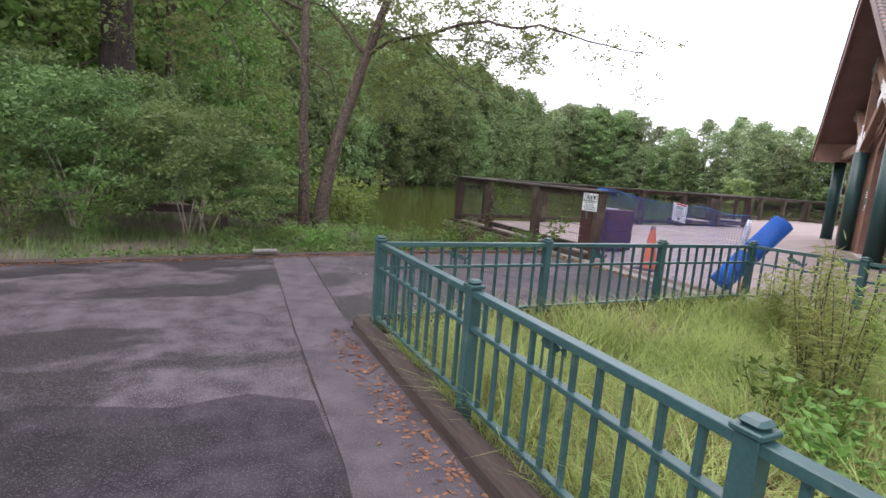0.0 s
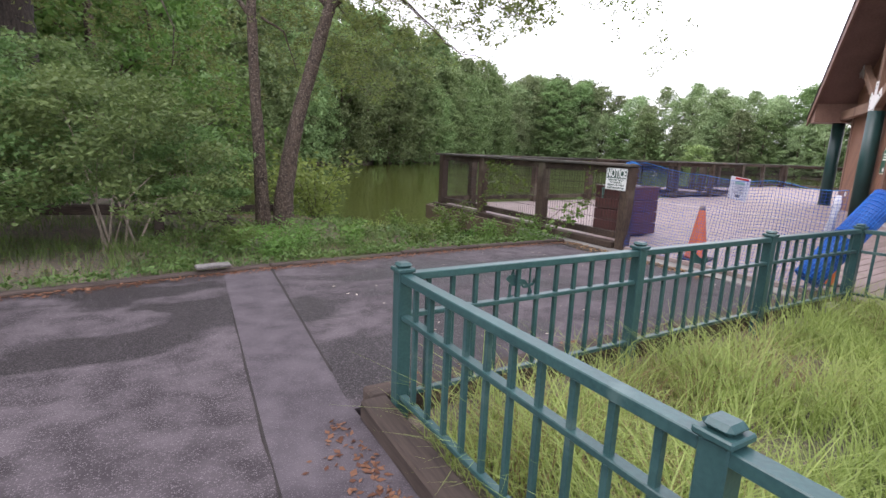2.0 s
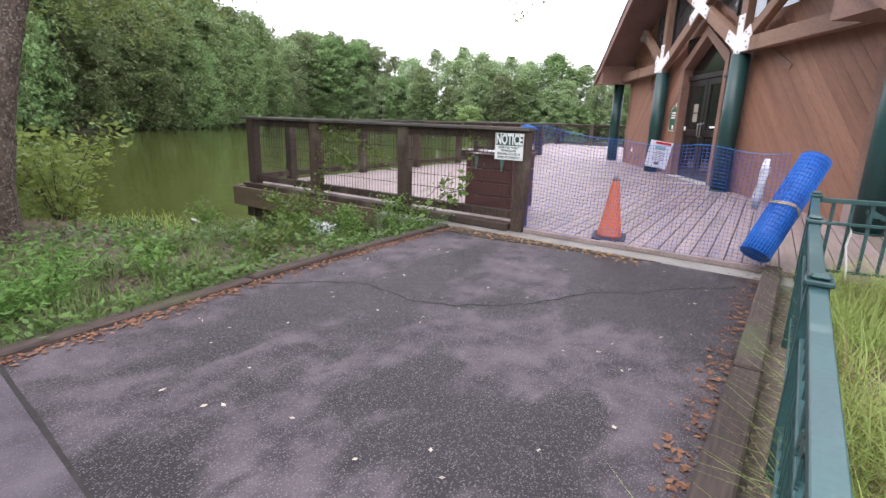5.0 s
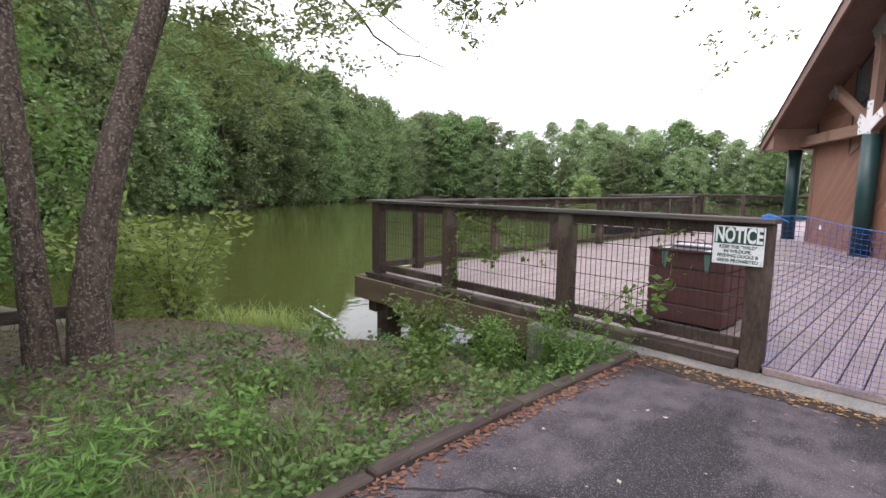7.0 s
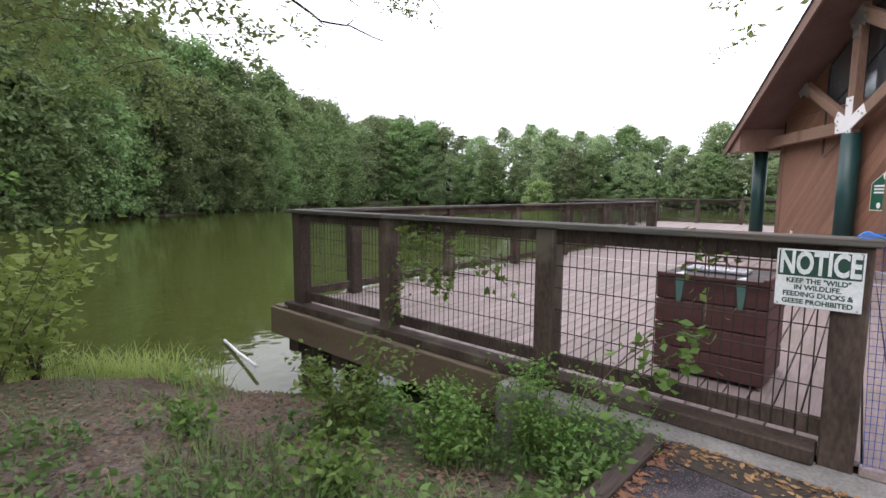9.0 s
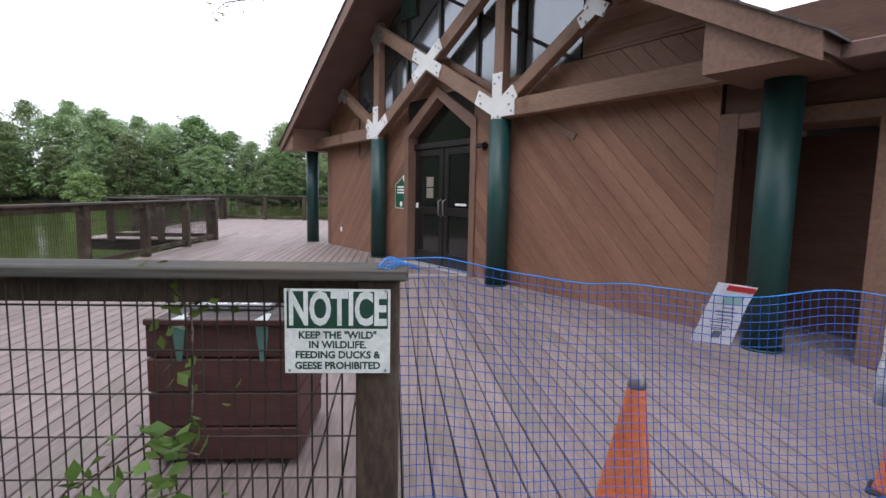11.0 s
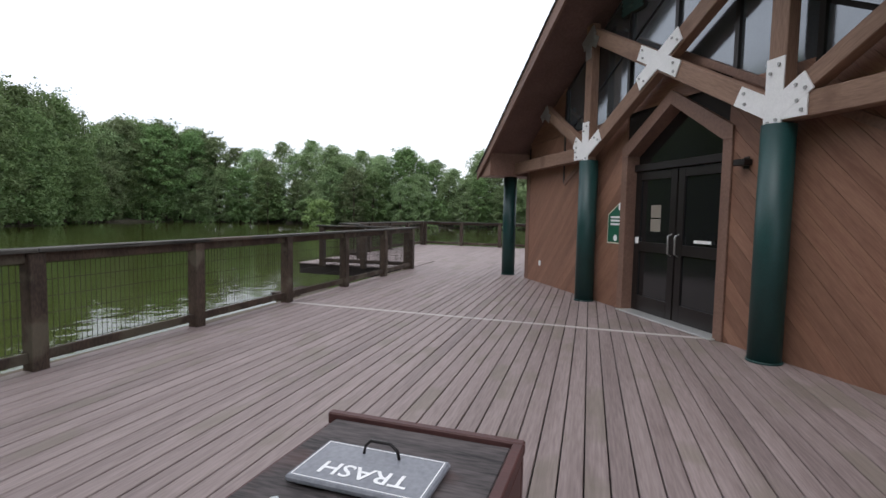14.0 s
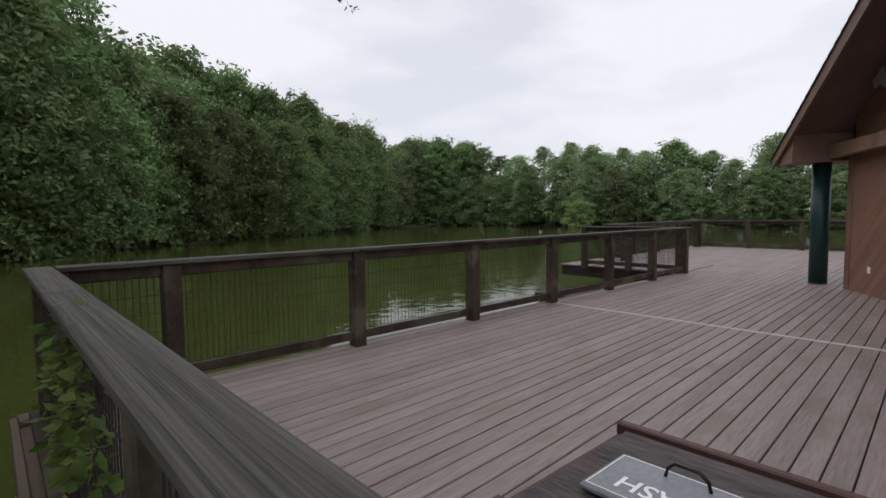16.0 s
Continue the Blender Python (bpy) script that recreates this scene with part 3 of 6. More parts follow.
box(bm, (-HALF, -8.7, 0), (HALF, -8.5, 2.9))
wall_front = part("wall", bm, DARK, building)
S = math.sqrt(0.5)
siding([(0.99, 0), (4.62, 0), (4.62, 2.95), (0.99, 2.95)], (-S, S), 0.165, wall_front)
siding([(-0.99, 0), (-4.74, 0), (-4.74, 2.95), (-0.99, 2.95)], (S, S), 0.165, wall_front)
GL = lambda u: 3.62 - 0.52 * abs(u)
siding([(-0.99, 2.97), (0.99, 2.97), (0, 3.6)], (1, 0), 0.15, wall_front)
for sgn in (-1, 1):
    siding([(sgn * 3.05, 2.96), (sgn * 4.74, 2.96), (sgn * 3.05, roof_z(3.05, 0.22))], (1, 0), 0.15, wall_front)
    siding([(sgn * 0.99, 2.96), (sgn * 1.25, 2.96), (sgn * 0.99, 3.1)], (1, 0), 0.15, wall_front)

# upper gable glazing
SKYGLASS = plain("reflective_glass", (0.24, 0.26, 0.28), 0.05, 0.7, 0.6)
gable = part("gable_window", bmesh.new(), SKYGLASS, building, "dark upper gable glazing reflecting the sky")
for u0, u1 in ((-3.0, -2.05), (-2.0, -1.05), (-1.0, -0.03), (0.03, 1.0), (1.05, 2.0), (2.05, 3.0)):
    poly = [(u0, GL(u0)), (u1, GL(u1)), (u1, roof_z(u1, 0.3)), (u0, roof_z(u0, 0.3))]
    for k in range(2):
        mid = [(poly[0][0], (poly[0][1] + poly[3][1]) / 2), (poly[1][0], (poly[1][1] + poly[2][1]) / 2)]
        p = [poly[0], poly[1], (mid[1][0], mid[1][1] - 0.03), (mid[0][0], mid[0][1] - 0.03)] if k == 0 else [(mid[0][0], mid[0][1] + 0.03), (mid[1][0], mid[1][1] + 0.03), poly[2], poly[3]]
        bm = bmesh.new()
        prism(bm, p, -0.02, -0.01)
        part("pane", bm, SKYGLASS, gable)
    bm = bmesh.new()
    prism(bm, [(u1 - 0.005, GL(u1)), (u1 + 0.055, GL(u1 + 0.05)), (u1 + 0.055, roof_z(u1, 0.35)), (u1 - 0.005, roof_z(u1, 0.3))], -0.02, 0.03)
    part("mullion", bm, DOORPAINT, gable)
bm = bmesh.new()
for sgn in (-1, 1):
    beam(bm, (0, 0.01, GL(0) - 0.03), (sgn * 3.0, 0.01, GL(3.0) - 0.03), 0.06, 0.09)
part("sill_trim", bm, TRIM, gable)

# trims of the front wall
for name, args in (("corner_trim", ((4.62, 0, 0), (4.8, 0.035, 2.6))), ("corner_trim", ((-4.92, -0.1, 0), (-4.742, 0.035, 2.1)))):
    bm = bmesh.new()
    box(bm, *args, None, 0.005)
    part(name, bm, TRIM, building)

# double door in its five-sided opening
entry = part("door_frame", bmesh.new(), TRIM, building)
for sgn in (-1, 1):
    bm = bmesh.new()
    box(bm, (sgn * 0.93, -0.2, 0), (sgn * 1.07, 0.05, 2.33), None, 0.006)
    part("jamb", bm, TRIM, entry)
    bm = bmesh.new()
    prism(bm, [(sgn * 1.07, 2.33), (sgn * 1.07, 2.47), (0, 3.1), (0, 2.92), (sgn * 0.93, 2.33)], -0.2, 0.052)
    part("head_trim", bm, TRIM, entry)
bm = bmesh.new()
prism(bm, [(-0.93, 2.2), (0.93, 2.2), (0.93, 2.33), (0, 2.9), (-0.93, 2.33)], -0.18, -0.16)
part("transom_glass", bm, GLASS, entry)
bm = bmesh.new()
box(bm, (-0.93, -0.2, 2.1), (0.93, -0.08, 2.2), None, 0.006)
part("transom_bar", bm, DOORPAINT, entry)
bm = bmesh.new()
box(bm, (-0.98, -0.2, 0), (0.98, 0.12, 0.016), None, 0.004)
part("threshold", bm, plain("threshold_metal", (0.62, 0.62, 0.6), 0.4, 0.6), entry)
for sgn in (-1, 1):
    a, b = sorted((sgn * 0.015, sgn * 0.92))
    leaf = part("door", bmesh.new(), DOORPAINT, building)
    bm = bmesh.new()
    for u0, u1, z0, z1 in ((a, a + 0.12, 0.02, 2.09), (b - 0.12, b, 0.02, 2.09), (a + 0.12, b - 0.12, 0.02, 0.25), (a + 0.12, b - 0.12, 0.92, 1.06), (a + 0.12, b - 0.12, 1.97, 2.09)):
        box(bm, (u0, -0.17, z0), (u1, -0.115, z1), None, 0.004)
    part("frame", bm, DOORPAINT, leaf)
    for z0, z1 in ((0.25, 0.92), (1.06, 1.97)):
        bm = bmesh.new()
        box(bm, (a + 0.12, -0.15, z0), (b - 0.12, -0.138, z1))
        part("pane", bm, GLASS, leaf)
    bm = bmesh.new()
    tube(bm, [(sgn * 0.07, -0.115, 0.9), (sgn * 0.07, -0.06, 0.93), (sgn * 0.07, -0.06, 1.17), (sgn * 0.07, -0.115, 1.2)], 0.013, 8)
    part("handle", bm, BOLT, leaf, "brushed steel pull handle")
    bm = bmesh.new()
    if sgn < 0:
        box(bm, (-0.66, -0.113, 1.10), (-0.36, -0.109, 1.14))
    else:
        box(bm, (0.80, -0.113, 1.03), (0.88, -0.109, 1.12))
    part("sticker", bm, WHITEPLATE, leaf, "small white door sticker")
bm = bmesh.new()
for z in (1.22, 1.42):
    box(bm, (0.34, -0.135, z), (0.56, -0.131, z + 0.18))
part("notice_sheet", bm, plain("aged_paper", (0.25, 0.22, 0.18), 0.8), building, "faded paper notice behind the door glass")

# side entrance beyond the corner, under an added roof slab
# siding stain at about half tone: the recess's shade is put into the colour
SHADED_SIDING = surface("shaded_side_siding", (0.085, 0.040, 0.028), (0.15, 0.078, 0.055), 2, 0.6, 0.3, stretch=(0.3, 3, 3), fine=30, vary=0.1)
side_wall = part("side_wall", box(bmesh.new(), (-9.5, -1.5, 0), (-6.1, -1.2, 2.9)), SHADED_SIDING, building)
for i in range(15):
    part("siding_plank", box(bmesh.new(), (0, 0, 0.003), (3.38, 0.02, 0.176), None, 0.004), SHADED_SIDING, side_wall, m=pose(-9.49, -1.198, 0.14 + i * 0.18))
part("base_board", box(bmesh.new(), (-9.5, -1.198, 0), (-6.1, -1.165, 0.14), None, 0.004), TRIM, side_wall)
bm = bmesh.new()
box(bm, (-6.0, -0.5, 1.95), (-4.9, 0.03, 2.09), None, 0.006)
box(bm, (-6.1, -0.5, 0), (-5.95, 0.03, 2.09), None, 0.006)
part("side_frame", bm, TRIM, building)
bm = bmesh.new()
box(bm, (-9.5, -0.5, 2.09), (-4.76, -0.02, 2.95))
part("side_header", bm, SHADED_SIDING, building)
part("recess_panel", box(bmesh.new(), (-4.93, -1.5, 0), (-4.76, -0.12, 2.08)), SHADED_SIDING, building)
side_door = part("side_door", box(bmesh.new(), (-5.94, -0.95, 0.02), (-4.95, -0.90, 1.94), None, 0.004), SHADED_SIDING, building, "dark red-brown recessed side door")
part("handle", tube(bmesh.new(), [(-5.82, -0.90, 0.95), (-5.82, -0.84, 0.97), (-5.82, -0.84, 1.08), (-5.82, -0.90, 1.1)], 0.011, 8), BOLT, side_door, "steel pull handle")
# added slab, out of view, that keeps skylight off the side wall
part("side_porch_roof", box(bmesh.new(), (-10.2, -9.2, 2.32), (-5.78, 0.5, 2.44), None, 0.01), SOFFIT, building, "unseen brown roof slab added to shade the side entrance")
bm = bmesh.new()
box(bm, (-4.93, 0.0, 0), (-4.72, 0.07, 0.26), None, 0.006)
part("trim_block", bm, plain("faded_mauve_trim", (0.34, 0.25, 0.24), 0.7), building, "faded mauve block at the foot of the corner trim")

# small wall fixtures
bm = bmesh.new()
box(bm, (-1.34, 0.02, 2.0), (-1.18, 0.14, 2.07), None, 0.01)
box(bm, (-1.30, 0.0, 1.97), (-1.22, 0.03, 2.1), None, 0.005)
part("wall_lamp", bm, DOORPAINT, building, "small dark wall lamp beside the door")
bm = bmesh.new()
box(bm, (3.95, 0.022, 0.36), (4.02, 0.045, 0.47), None, 0.006)
part("outlet_box", bm, WHITEPLATE, building, "small pale outlet box")
vent = part("louvre_vent", box(bmesh.new(), (0.72, -0.01, 4.45), (1.28, 0.02, 4.95), None, 0.004), DARK, building, "green slatted louvre vent in the gable")
for i in range(7):
    part("slat", box(bmesh.new(), (0, -0.004, -0.026), (0.52, 0.004, 0.026), None, 0.002), GREENFENCE, vent, m=pose(0.74, 0.035, 4.5 + i * 0.066, -35, 0, 0))

# columns
col_bm = bmesh.new()
tube(col_bm, [(0, 0, 0), (0, 0, 2.34)], 0.152, 28)
col_mesh = mesh_of("column", col_bm, GREENPIPE)
for u in (-5.34, -1.8, 1.8, 5.4):
    c = part("column", col_mesh, None, building, "dark green painted round steel column", m=pose(u, 0.2, 0))
    bm = bmesh.new()
    tube(bm, [(0, 0, 0), (0, 0, 0.02)], 0.165, 28)
    part("base_ring", bm, GREENPIPE, c)

# porch truss
TV = 0.2


def truss_beam(name, a, b, w=0.21, depth=0.14):
    m, length = axes((a[0], TV, a[1]), (b[0], TV, b[1]), (0, -1, 0) if abs(a[0] - b[0]) < 0.01 else (0, 0, 1))
    bm = bmesh.new()
    if abs(a[0] - b[0]) < 0.01:
        box(bm, (0, -w / 2, -depth / 2), (length, w / 2, depth / 2), None, 0.008)
    else:
        box(bm, (0, -depth / 2, -w / 2), (length, depth / 2, w / 2), None, 0.008)
    part(name, bm, BEAMWOOD, building, m=m)


for sgn in (-1, 1):
    truss_beam("tie_beam", (sgn * 1.82, 2.47), (sgn * 5.1, 2.47), 0.23)
    truss_beam("king_post", (sgn * 1.8, 2.34), (sgn * 1.8, roof_z(1.8, 0.25)), 0.2)
    truss_beam("strut", (sgn * 1.9, 2.55), (sgn * 3.5, roof_z(3.5, 0.3)), 0.17)
truss_beam("brace", (1.75, 2.5), (-1.85, 4.42), 0.22, 0.138)
truss_beam("brace", (-1.75, 2.5), (1.85, 4.42), 0.22, 0.142)


def arm(c, ang, length, w):
    """The four corners of a plate's arm from c outwards."""
    d, n2 = Vector((math.cos(ang), math.sin(ang))), Vector((-math.sin(ang), math.cos(ang)))
    c = Vector(c)
    return [tuple(p) for p in (c - n2 * w / 2, c + d * length - n2 * w / 2, c + d * length + n2 * w / 2, c + n2 * w / 2)]


def star_plate(c, arms, w, label, material=WHITEPLATE):
    bm = bmesh.new()
    for i, (ang, length) in enumerate(arms):
        prism(bm, arm(c, radians(ang), length, w), TV + 0.074, TV + 0.086 + 0.0012 * i)
    p = part("connector_plate", bm, material, building, label)
    for ang, length in arms:
        d = Vector((math.cos(radians(ang)), math.sin(radians(ang))))
        for f, s2 in ((0.86, 0.045), (0.72, -0.045)):
            u = c[0] + d.x * length * f - d.y * s2
            z = c[1] + d.y * length * f + d.x * s2
            part("bolt", tube(bmesh.new(), [(u, TV + 0.086, z), (u, TV + 0.103, z)], 0.017, 6), BOLT, p)


BR = math.degrees(math.atan2(4.42 - 2.5, 3.6))
star_plate((0, 3.46), [(BR, 0.46), (180 - BR, 0.46), (180 + BR, 0.46), (-BR, 0.46)], 0.2, "white bolted steel cross plate")
for sgn in (-1, 1):
    out = 0 if sgn > 0 else 180
    inward = 180 - BR if sgn > 0 else BR
    st = math.degrees(math.atan2(roof_z(3.5, 0.3) - 2.55, 1.6))
    star_plate((sgn * 1.8, 2.47), [(90, 0.5), (inward, 0.5), (out, 0.36), (st if sgn > 0 else 180 - st, 0.42), (270, 0.13)], 0.2, "white bolted steel plate on the column head")
    star_plate((sgn * 1.8, 4.32), [(270, 0.34), (180 + BR if sgn > 0 else -BR, 0.3), (180 - 30 if sgn > 0 else 30, 0.2), (-30 if sgn > 0 else 210, 0.2)], 0.17, "grey steel plate at the post head", BOLT)
    star_plate((sgn * 3.42, 3.40), [(180 + st if sgn > 0 else -st, 0.26), (150 if sgn > 0 else 30, 0.16), (-30 if sgn > 0 else 210, 0.16)], 0.15, "grey steel plate at the strut head", BOLT)

# roof
roof = part("roof", bmesh.new(), SOFFIT, building)
for sgn in (-1, 1):
    bm = bmesh.new()
    prism(bm, [(0, RIDGE_Z - 0.2), (sgn * EAVE_U, EAVE_Z - 0.12), (sgn * EAVE_U, EAVE_Z), (0, RIDGE_Z)], -9.2, FRONT_V)
    part("roof_deck", bm, SOFFIT, roof, "dark brown boarded roof underside")
    bm = bmesh.new()
    prism(bm, [(0, RIDGE_Z - 0.3), (sgn * (EAVE_U + 0.02), EAVE_Z - 0.2), (sgn * (EAVE_U + 0.02), EAVE_Z + 0.015), (0, RIDGE_Z + 0.015)], FRONT_V + 0.003, FRONT_V + 0.045)
    part("rake_board", bm, TRIM, roof)
    bm = bmesh.new()
    prism(bm, [(sgn * 4.98, 2.30), (sgn * 5.76, 2.30), (sgn * 5.76, EAVE_Z - 0.02), (sgn * 4.98, roof_z(4.98, 0.1))], -9.1, FRONT_V - 0.01)
    part("eave_box", bm, TRIM, roof, "boxed brown eave")
    bm = bmesh.new()
    rows = 30
    for i in range(rows):
        u0, u1 = EAVE_U * 1.01 * i / rows, EAVE_U * 1.01 * (i + 1) / rows
        prism(bm, [(sgn * u0, roof_z(u0) + 0.012), (sgn * u1, roof_z(u1) + 0.028), (sgn * u1, roof_z(u1) + 0.008), (sgn * u0, roof_z(u0) + 0.002)], -9.25, FRONT_V + 0.07)
    part("shingles", bm, SHINGLE, roof, "weathered grey asphalt shingles")

# green information sign on the wall
info_sign = thing("wall_sign", BM, "green house-shaped information sign on the wood wall", "sign")
bm = bmesh.new()
prism(bm, [(0.95, 1.0), (1.42, 1.0), (1.42, 1.46), (0.95, 1.73)], 0.024, 0.034)
part("border", bm, plain("cream_sign_border", (0.7, 0.68, 0.55), 0.5), info_sign)
bm = bmesh.new()
prism(bm, [(0.97, 1.02), (1.40, 1.02), (1.40, 1.45), (0.97, 1.695)], 0.034, 0.038)
part("panel", bm, plain("sign_green", (0.012, 0.11, 0.062), 0.45), info_sign)
for z in (1.40, 1.345, 1.29):
    part("text_line", box(bmesh.new(), (1.03, 0.038, z), (1.33, 0.040, z + 0.03)), WHITEPLATE, info_sign, "white bar of lettering")
for u, z, r in ((1.06, 1.58, 0.065), (1.185, 1.09, 0.05)):
    part("emblem", tube(bmesh.new(), [(u, 0.038, z), (u, 0.041, z)], r, 16), WHITEPLATE, info_sign, "round white emblem")


# ---- green fence ----
def fence_post(fence, x, y):
    bm = bmesh.new()
    box(bm, (-0.032, -0.032, -0.14), (0.032, 0.032, 0.64), None, 0.004)
    p = part("post", bm, GREENFENCE, fence, m=pose(x, y, 0))
    bm = bmesh.new()
    box(bm, (-0.042, -0.042, 0.64), (0.042, 0.042, 0.658), None, 0.004)
    box(bm, (-0.034, -0.034, 0.658), (0.034, 0.034, 0.68), None, 0.012)
    part("post_cap", bm, GREENFENCE, p)


def fence_run(pts, label, animals=()):
    fence = thing("green_fence", Matrix(), label, "fence", "green metal fences")
    joined = pts[0] == (-4.47, -2.60)
    bm = bmesh.new()
    box(bm, (-0.011, -0.010, 0.06), (0.011, 0.010, 0.61), None, 0.002)
    bal = mesh_of("baluster", bm, GREENFENCE)
    for i, (a, b) in enumerate(zip(pts, pts[1:])):
        if i or not joined:
            fence_post(fence, *a)
        m, length = axes((*a, 0), (*b, 0))
        for name, z, w, h in (("top_rail", 0.600, 0.052, 0.034), ("middle_rail", 0.43, 0.040, 0.022), ("bottom_rail", 0.055, 0.034, 0.022)):
            bm = bmesh.new()
            box(bm, (0.03, -w / 2, z), (length - 0.03, w / 2, z + h), None, 0.003)
            part(name, bm, GREENFENCE, fence, m=m)
        k = round(length / 0.125)
        for j in range(1, k):
            part("baluster", bal, None, fence, m=m @ pose(length * j / k, 0, 0))
        if i in animals:
            cutout(fence, m @ pose(length * 0.44, 0.0125, 0.452), i if joined else -1)
    fence_post(fence, *pts[-1])
    return fence


def cutout(fence, m, kind):
    """A flat metal animal held between the rails by two thin rods: a leaping frog, or a fish."""
    bm = bmesh.new()
    if kind < 0:
        shapes = [[(-0.100, 0.092), (-0.082, 0.112), (-0.050, 0.112), (-0.015, 0.092), (0.010, 0.074), (0.012, 0.052), (-0.020, 0.046), (-0.062, 0.056), (-0.085, 0.078)],
                  [(-0.078, 0.066), (-0.062, 0.060), (-0.066, 0.0), (-0.078, 0.0)], [(-0.085, 0.0), (-0.050, 0.0), (-0.052, 0.006), (-0.085, 0.006)],
                  [(0.004, 0.082), (0.020, 0.080), (0.046, 0.050), (0.036, 0.042), (0.006, 0.062)], [(0.036, 0.042), (0.046, 0.050), (0.075, 0.060), (0.082, 0.080), (0.090, 0.064), (0.078, 0.044), (0.055, 0.038)],
                  [(0.004, 0.050), (0.012, 0.036), (0.040, 0.036), (0.036, 0.048)], [(0.040, 0.036), (0.036, 0.048), (0.058, 0.042), (0.074, 0.010), (0.062, 0.004), (0.050, 0.032)],
                  [(0.044, 0.0), (0.072, 0.0), (0.070, 0.006), (0.044, 0.006)], [(-0.058, 0.105), (-0.068, 0.112), (-0.060, 0.132), (-0.052, 0.132), (-0.046, 0.110)]]
        rods = ((-0.056, 0.10, 0.150), (0.054, 0.0, 0.150))
    else:
        shapes = [[(-0.075, 0.112), (-0.055, 0.132), (0.020, 0.136), (0.052, 0.118), (0.030, 0.098), (-0.045, 0.092)], [(0.045, 0.116), (0.080, 0.136), (0.080, 0.096)], [(-0.03, 0.130), (0.0, 0.130), (-0.004, 0.146), (-0.02, 0.146)]]
        rods = ((-0.062, 0.0, 0.150), (0.062, 0.0, 0.150))
    for k, poly in enumerate(shapes):
        prism(bm, poly, 0.0003 * k, 0.006 + 0.0003 * k)
    for x, z0, z1 in rods:
        box(bm, (x - 0.004, 0.001, z0), (x + 0.004, 0.008, z1))
    part("cutout", bm, GREENFENCE, fence, "flat green metal animal cut-out", m=m)


fence_run([(-4.47, -2.60001), (-2.94, -2.60), (-1.52, -2.60), (-0.12, -2.62), (0.12, -3.58), (0.4, -4.9), (0.7, -6.2)], "green painted metal fence along the path", (0, 1, 3))
fence_run([(-4.47, -2.60), (-4.47, -4.02), (-4.50, -5.44), (-4.53, -6.86), (-4.56, -8.3), (-4.6, -9.7)], "green painted metal fence beside the timber kerb", (1, 2))

# ---- things on the deck ----
def text_mesh(name, body, size, material, depth=0.001, bold=0.0):
    """Letters of the built-in font as a mesh, centred on the origin."""
    cu = bpy.data.curves.new(name, "FONT")
    cu.body, cu.size, cu.extrude, cu.offset, cu.align_x, cu.align_y = body, size, depth, bold, "CENTER", "CENTER"
    cu.resolution_u = 3
    ob = new(name, cu)
    me = bpy.data.meshes.new_from_object(ob.evaluated_get(bpy.context.evaluated_depsgraph_get()))
    bpy.data.objects.remove(ob)
    me.materials.clear()
    me.materials.append(material)
    return me


def loose_meshes(me):
    """The separate pieces of a mesh, each as a mesh of its own."""
    bm = bmesh.new()
    bm.from_mesh(me)
    left, out = set(bm.verts), []
    while left:
        todo, piece = [next(iter(left))], set()
        while todo:
            v = todo.pop()
            if v not in piece:
                piece.add(v)
                todo += [e.other_vert(v) for e in v.link_edges]
        left -= piece
        index = {v: k for k, v in enumerate(piece)}
        faces = [tuple(index[v] for v in f.verts) for f in bm.faces if f.verts[0] in piece]
        out.append(raw_mesh("letter", [tuple(v.co) for v in piece], faces, me.materials[0]))
    bm.free()
    return out


def facing(x, y, z, right, up):
    """A pose at a place for flat work: its x runs right, its y up."""
    r, u = Vector(right).normalized(), Vector(up).normalized()
    m = Matrix((r, u, r.cross(u))).transposed().to_4x4()
    m.translation = (x, y, z)
    return m


SIGNWHITE = surface("sign_white", (0.58, 0.62, 0.60), (0.78, 0.80, 0.78), 9, 0.5, 0.1, vary=0, stain=((0.5, 0.48, 0.42), 0.6, 14, 0.5))
SIGNGREEN = plain("notice_green", (0.012, 0.055, 0.036), 0.45)
notice = thing("notice_sign", facing(-0.078, 0.105, 0.865, (0, -1, 0), (0, 0, 1)), "white and green metal notice sign screwed to the railing", "sign")
bm = bmesh.new()
box(bm, (-0.17, -0.14, -0.003), (0.17, 0.14, 0.0), None, 0.001)
part("panel", bm, SIGNWHITE, notice)
bm = bmesh.new()
box(bm, (-0.162, 0.010, 0.0002), (0.162, 0.132, 0.0012))
part("band", bm, SIGNGREEN, notice, "dark green band")
for k, letter in enumerate(loose_meshes(text_mesh("letter", "NOTICE", 0.150, SIGNWHITE, 0.0004, 0.0052))):
    part("letter", letter, None, notice, "worn white capital letter", m=pose(0, 0.070, 0.002) @ Matrix.Diagonal((0.575, 1, 1, 1)))
for z, line in ((-0.013, 'KEEP THE "WILD"'), (-0.045, "IN WILDLIFE."), (-0.079, "FEEDING DUCKS &"), (-0.115, "GEESE PROHIBITED")):
    part("lettering", text_mesh("lettering", line, 0.033, SIGNGREEN, 0.0004, 0.0011), None, notice, m=pose(0, z, 0.0007) @ Matrix.Diagonal((0.98, 1, 1, 1)))
for x, y in ((-0.155, 0.135), (0.155, 0.135), (-0.155, -0.13), (0.155, -0.13)):
    part("screw", tube(bmesh.new(), [(x, y, 0), (x, y, 0.004)], 0.005, 8), BOLT, notice)

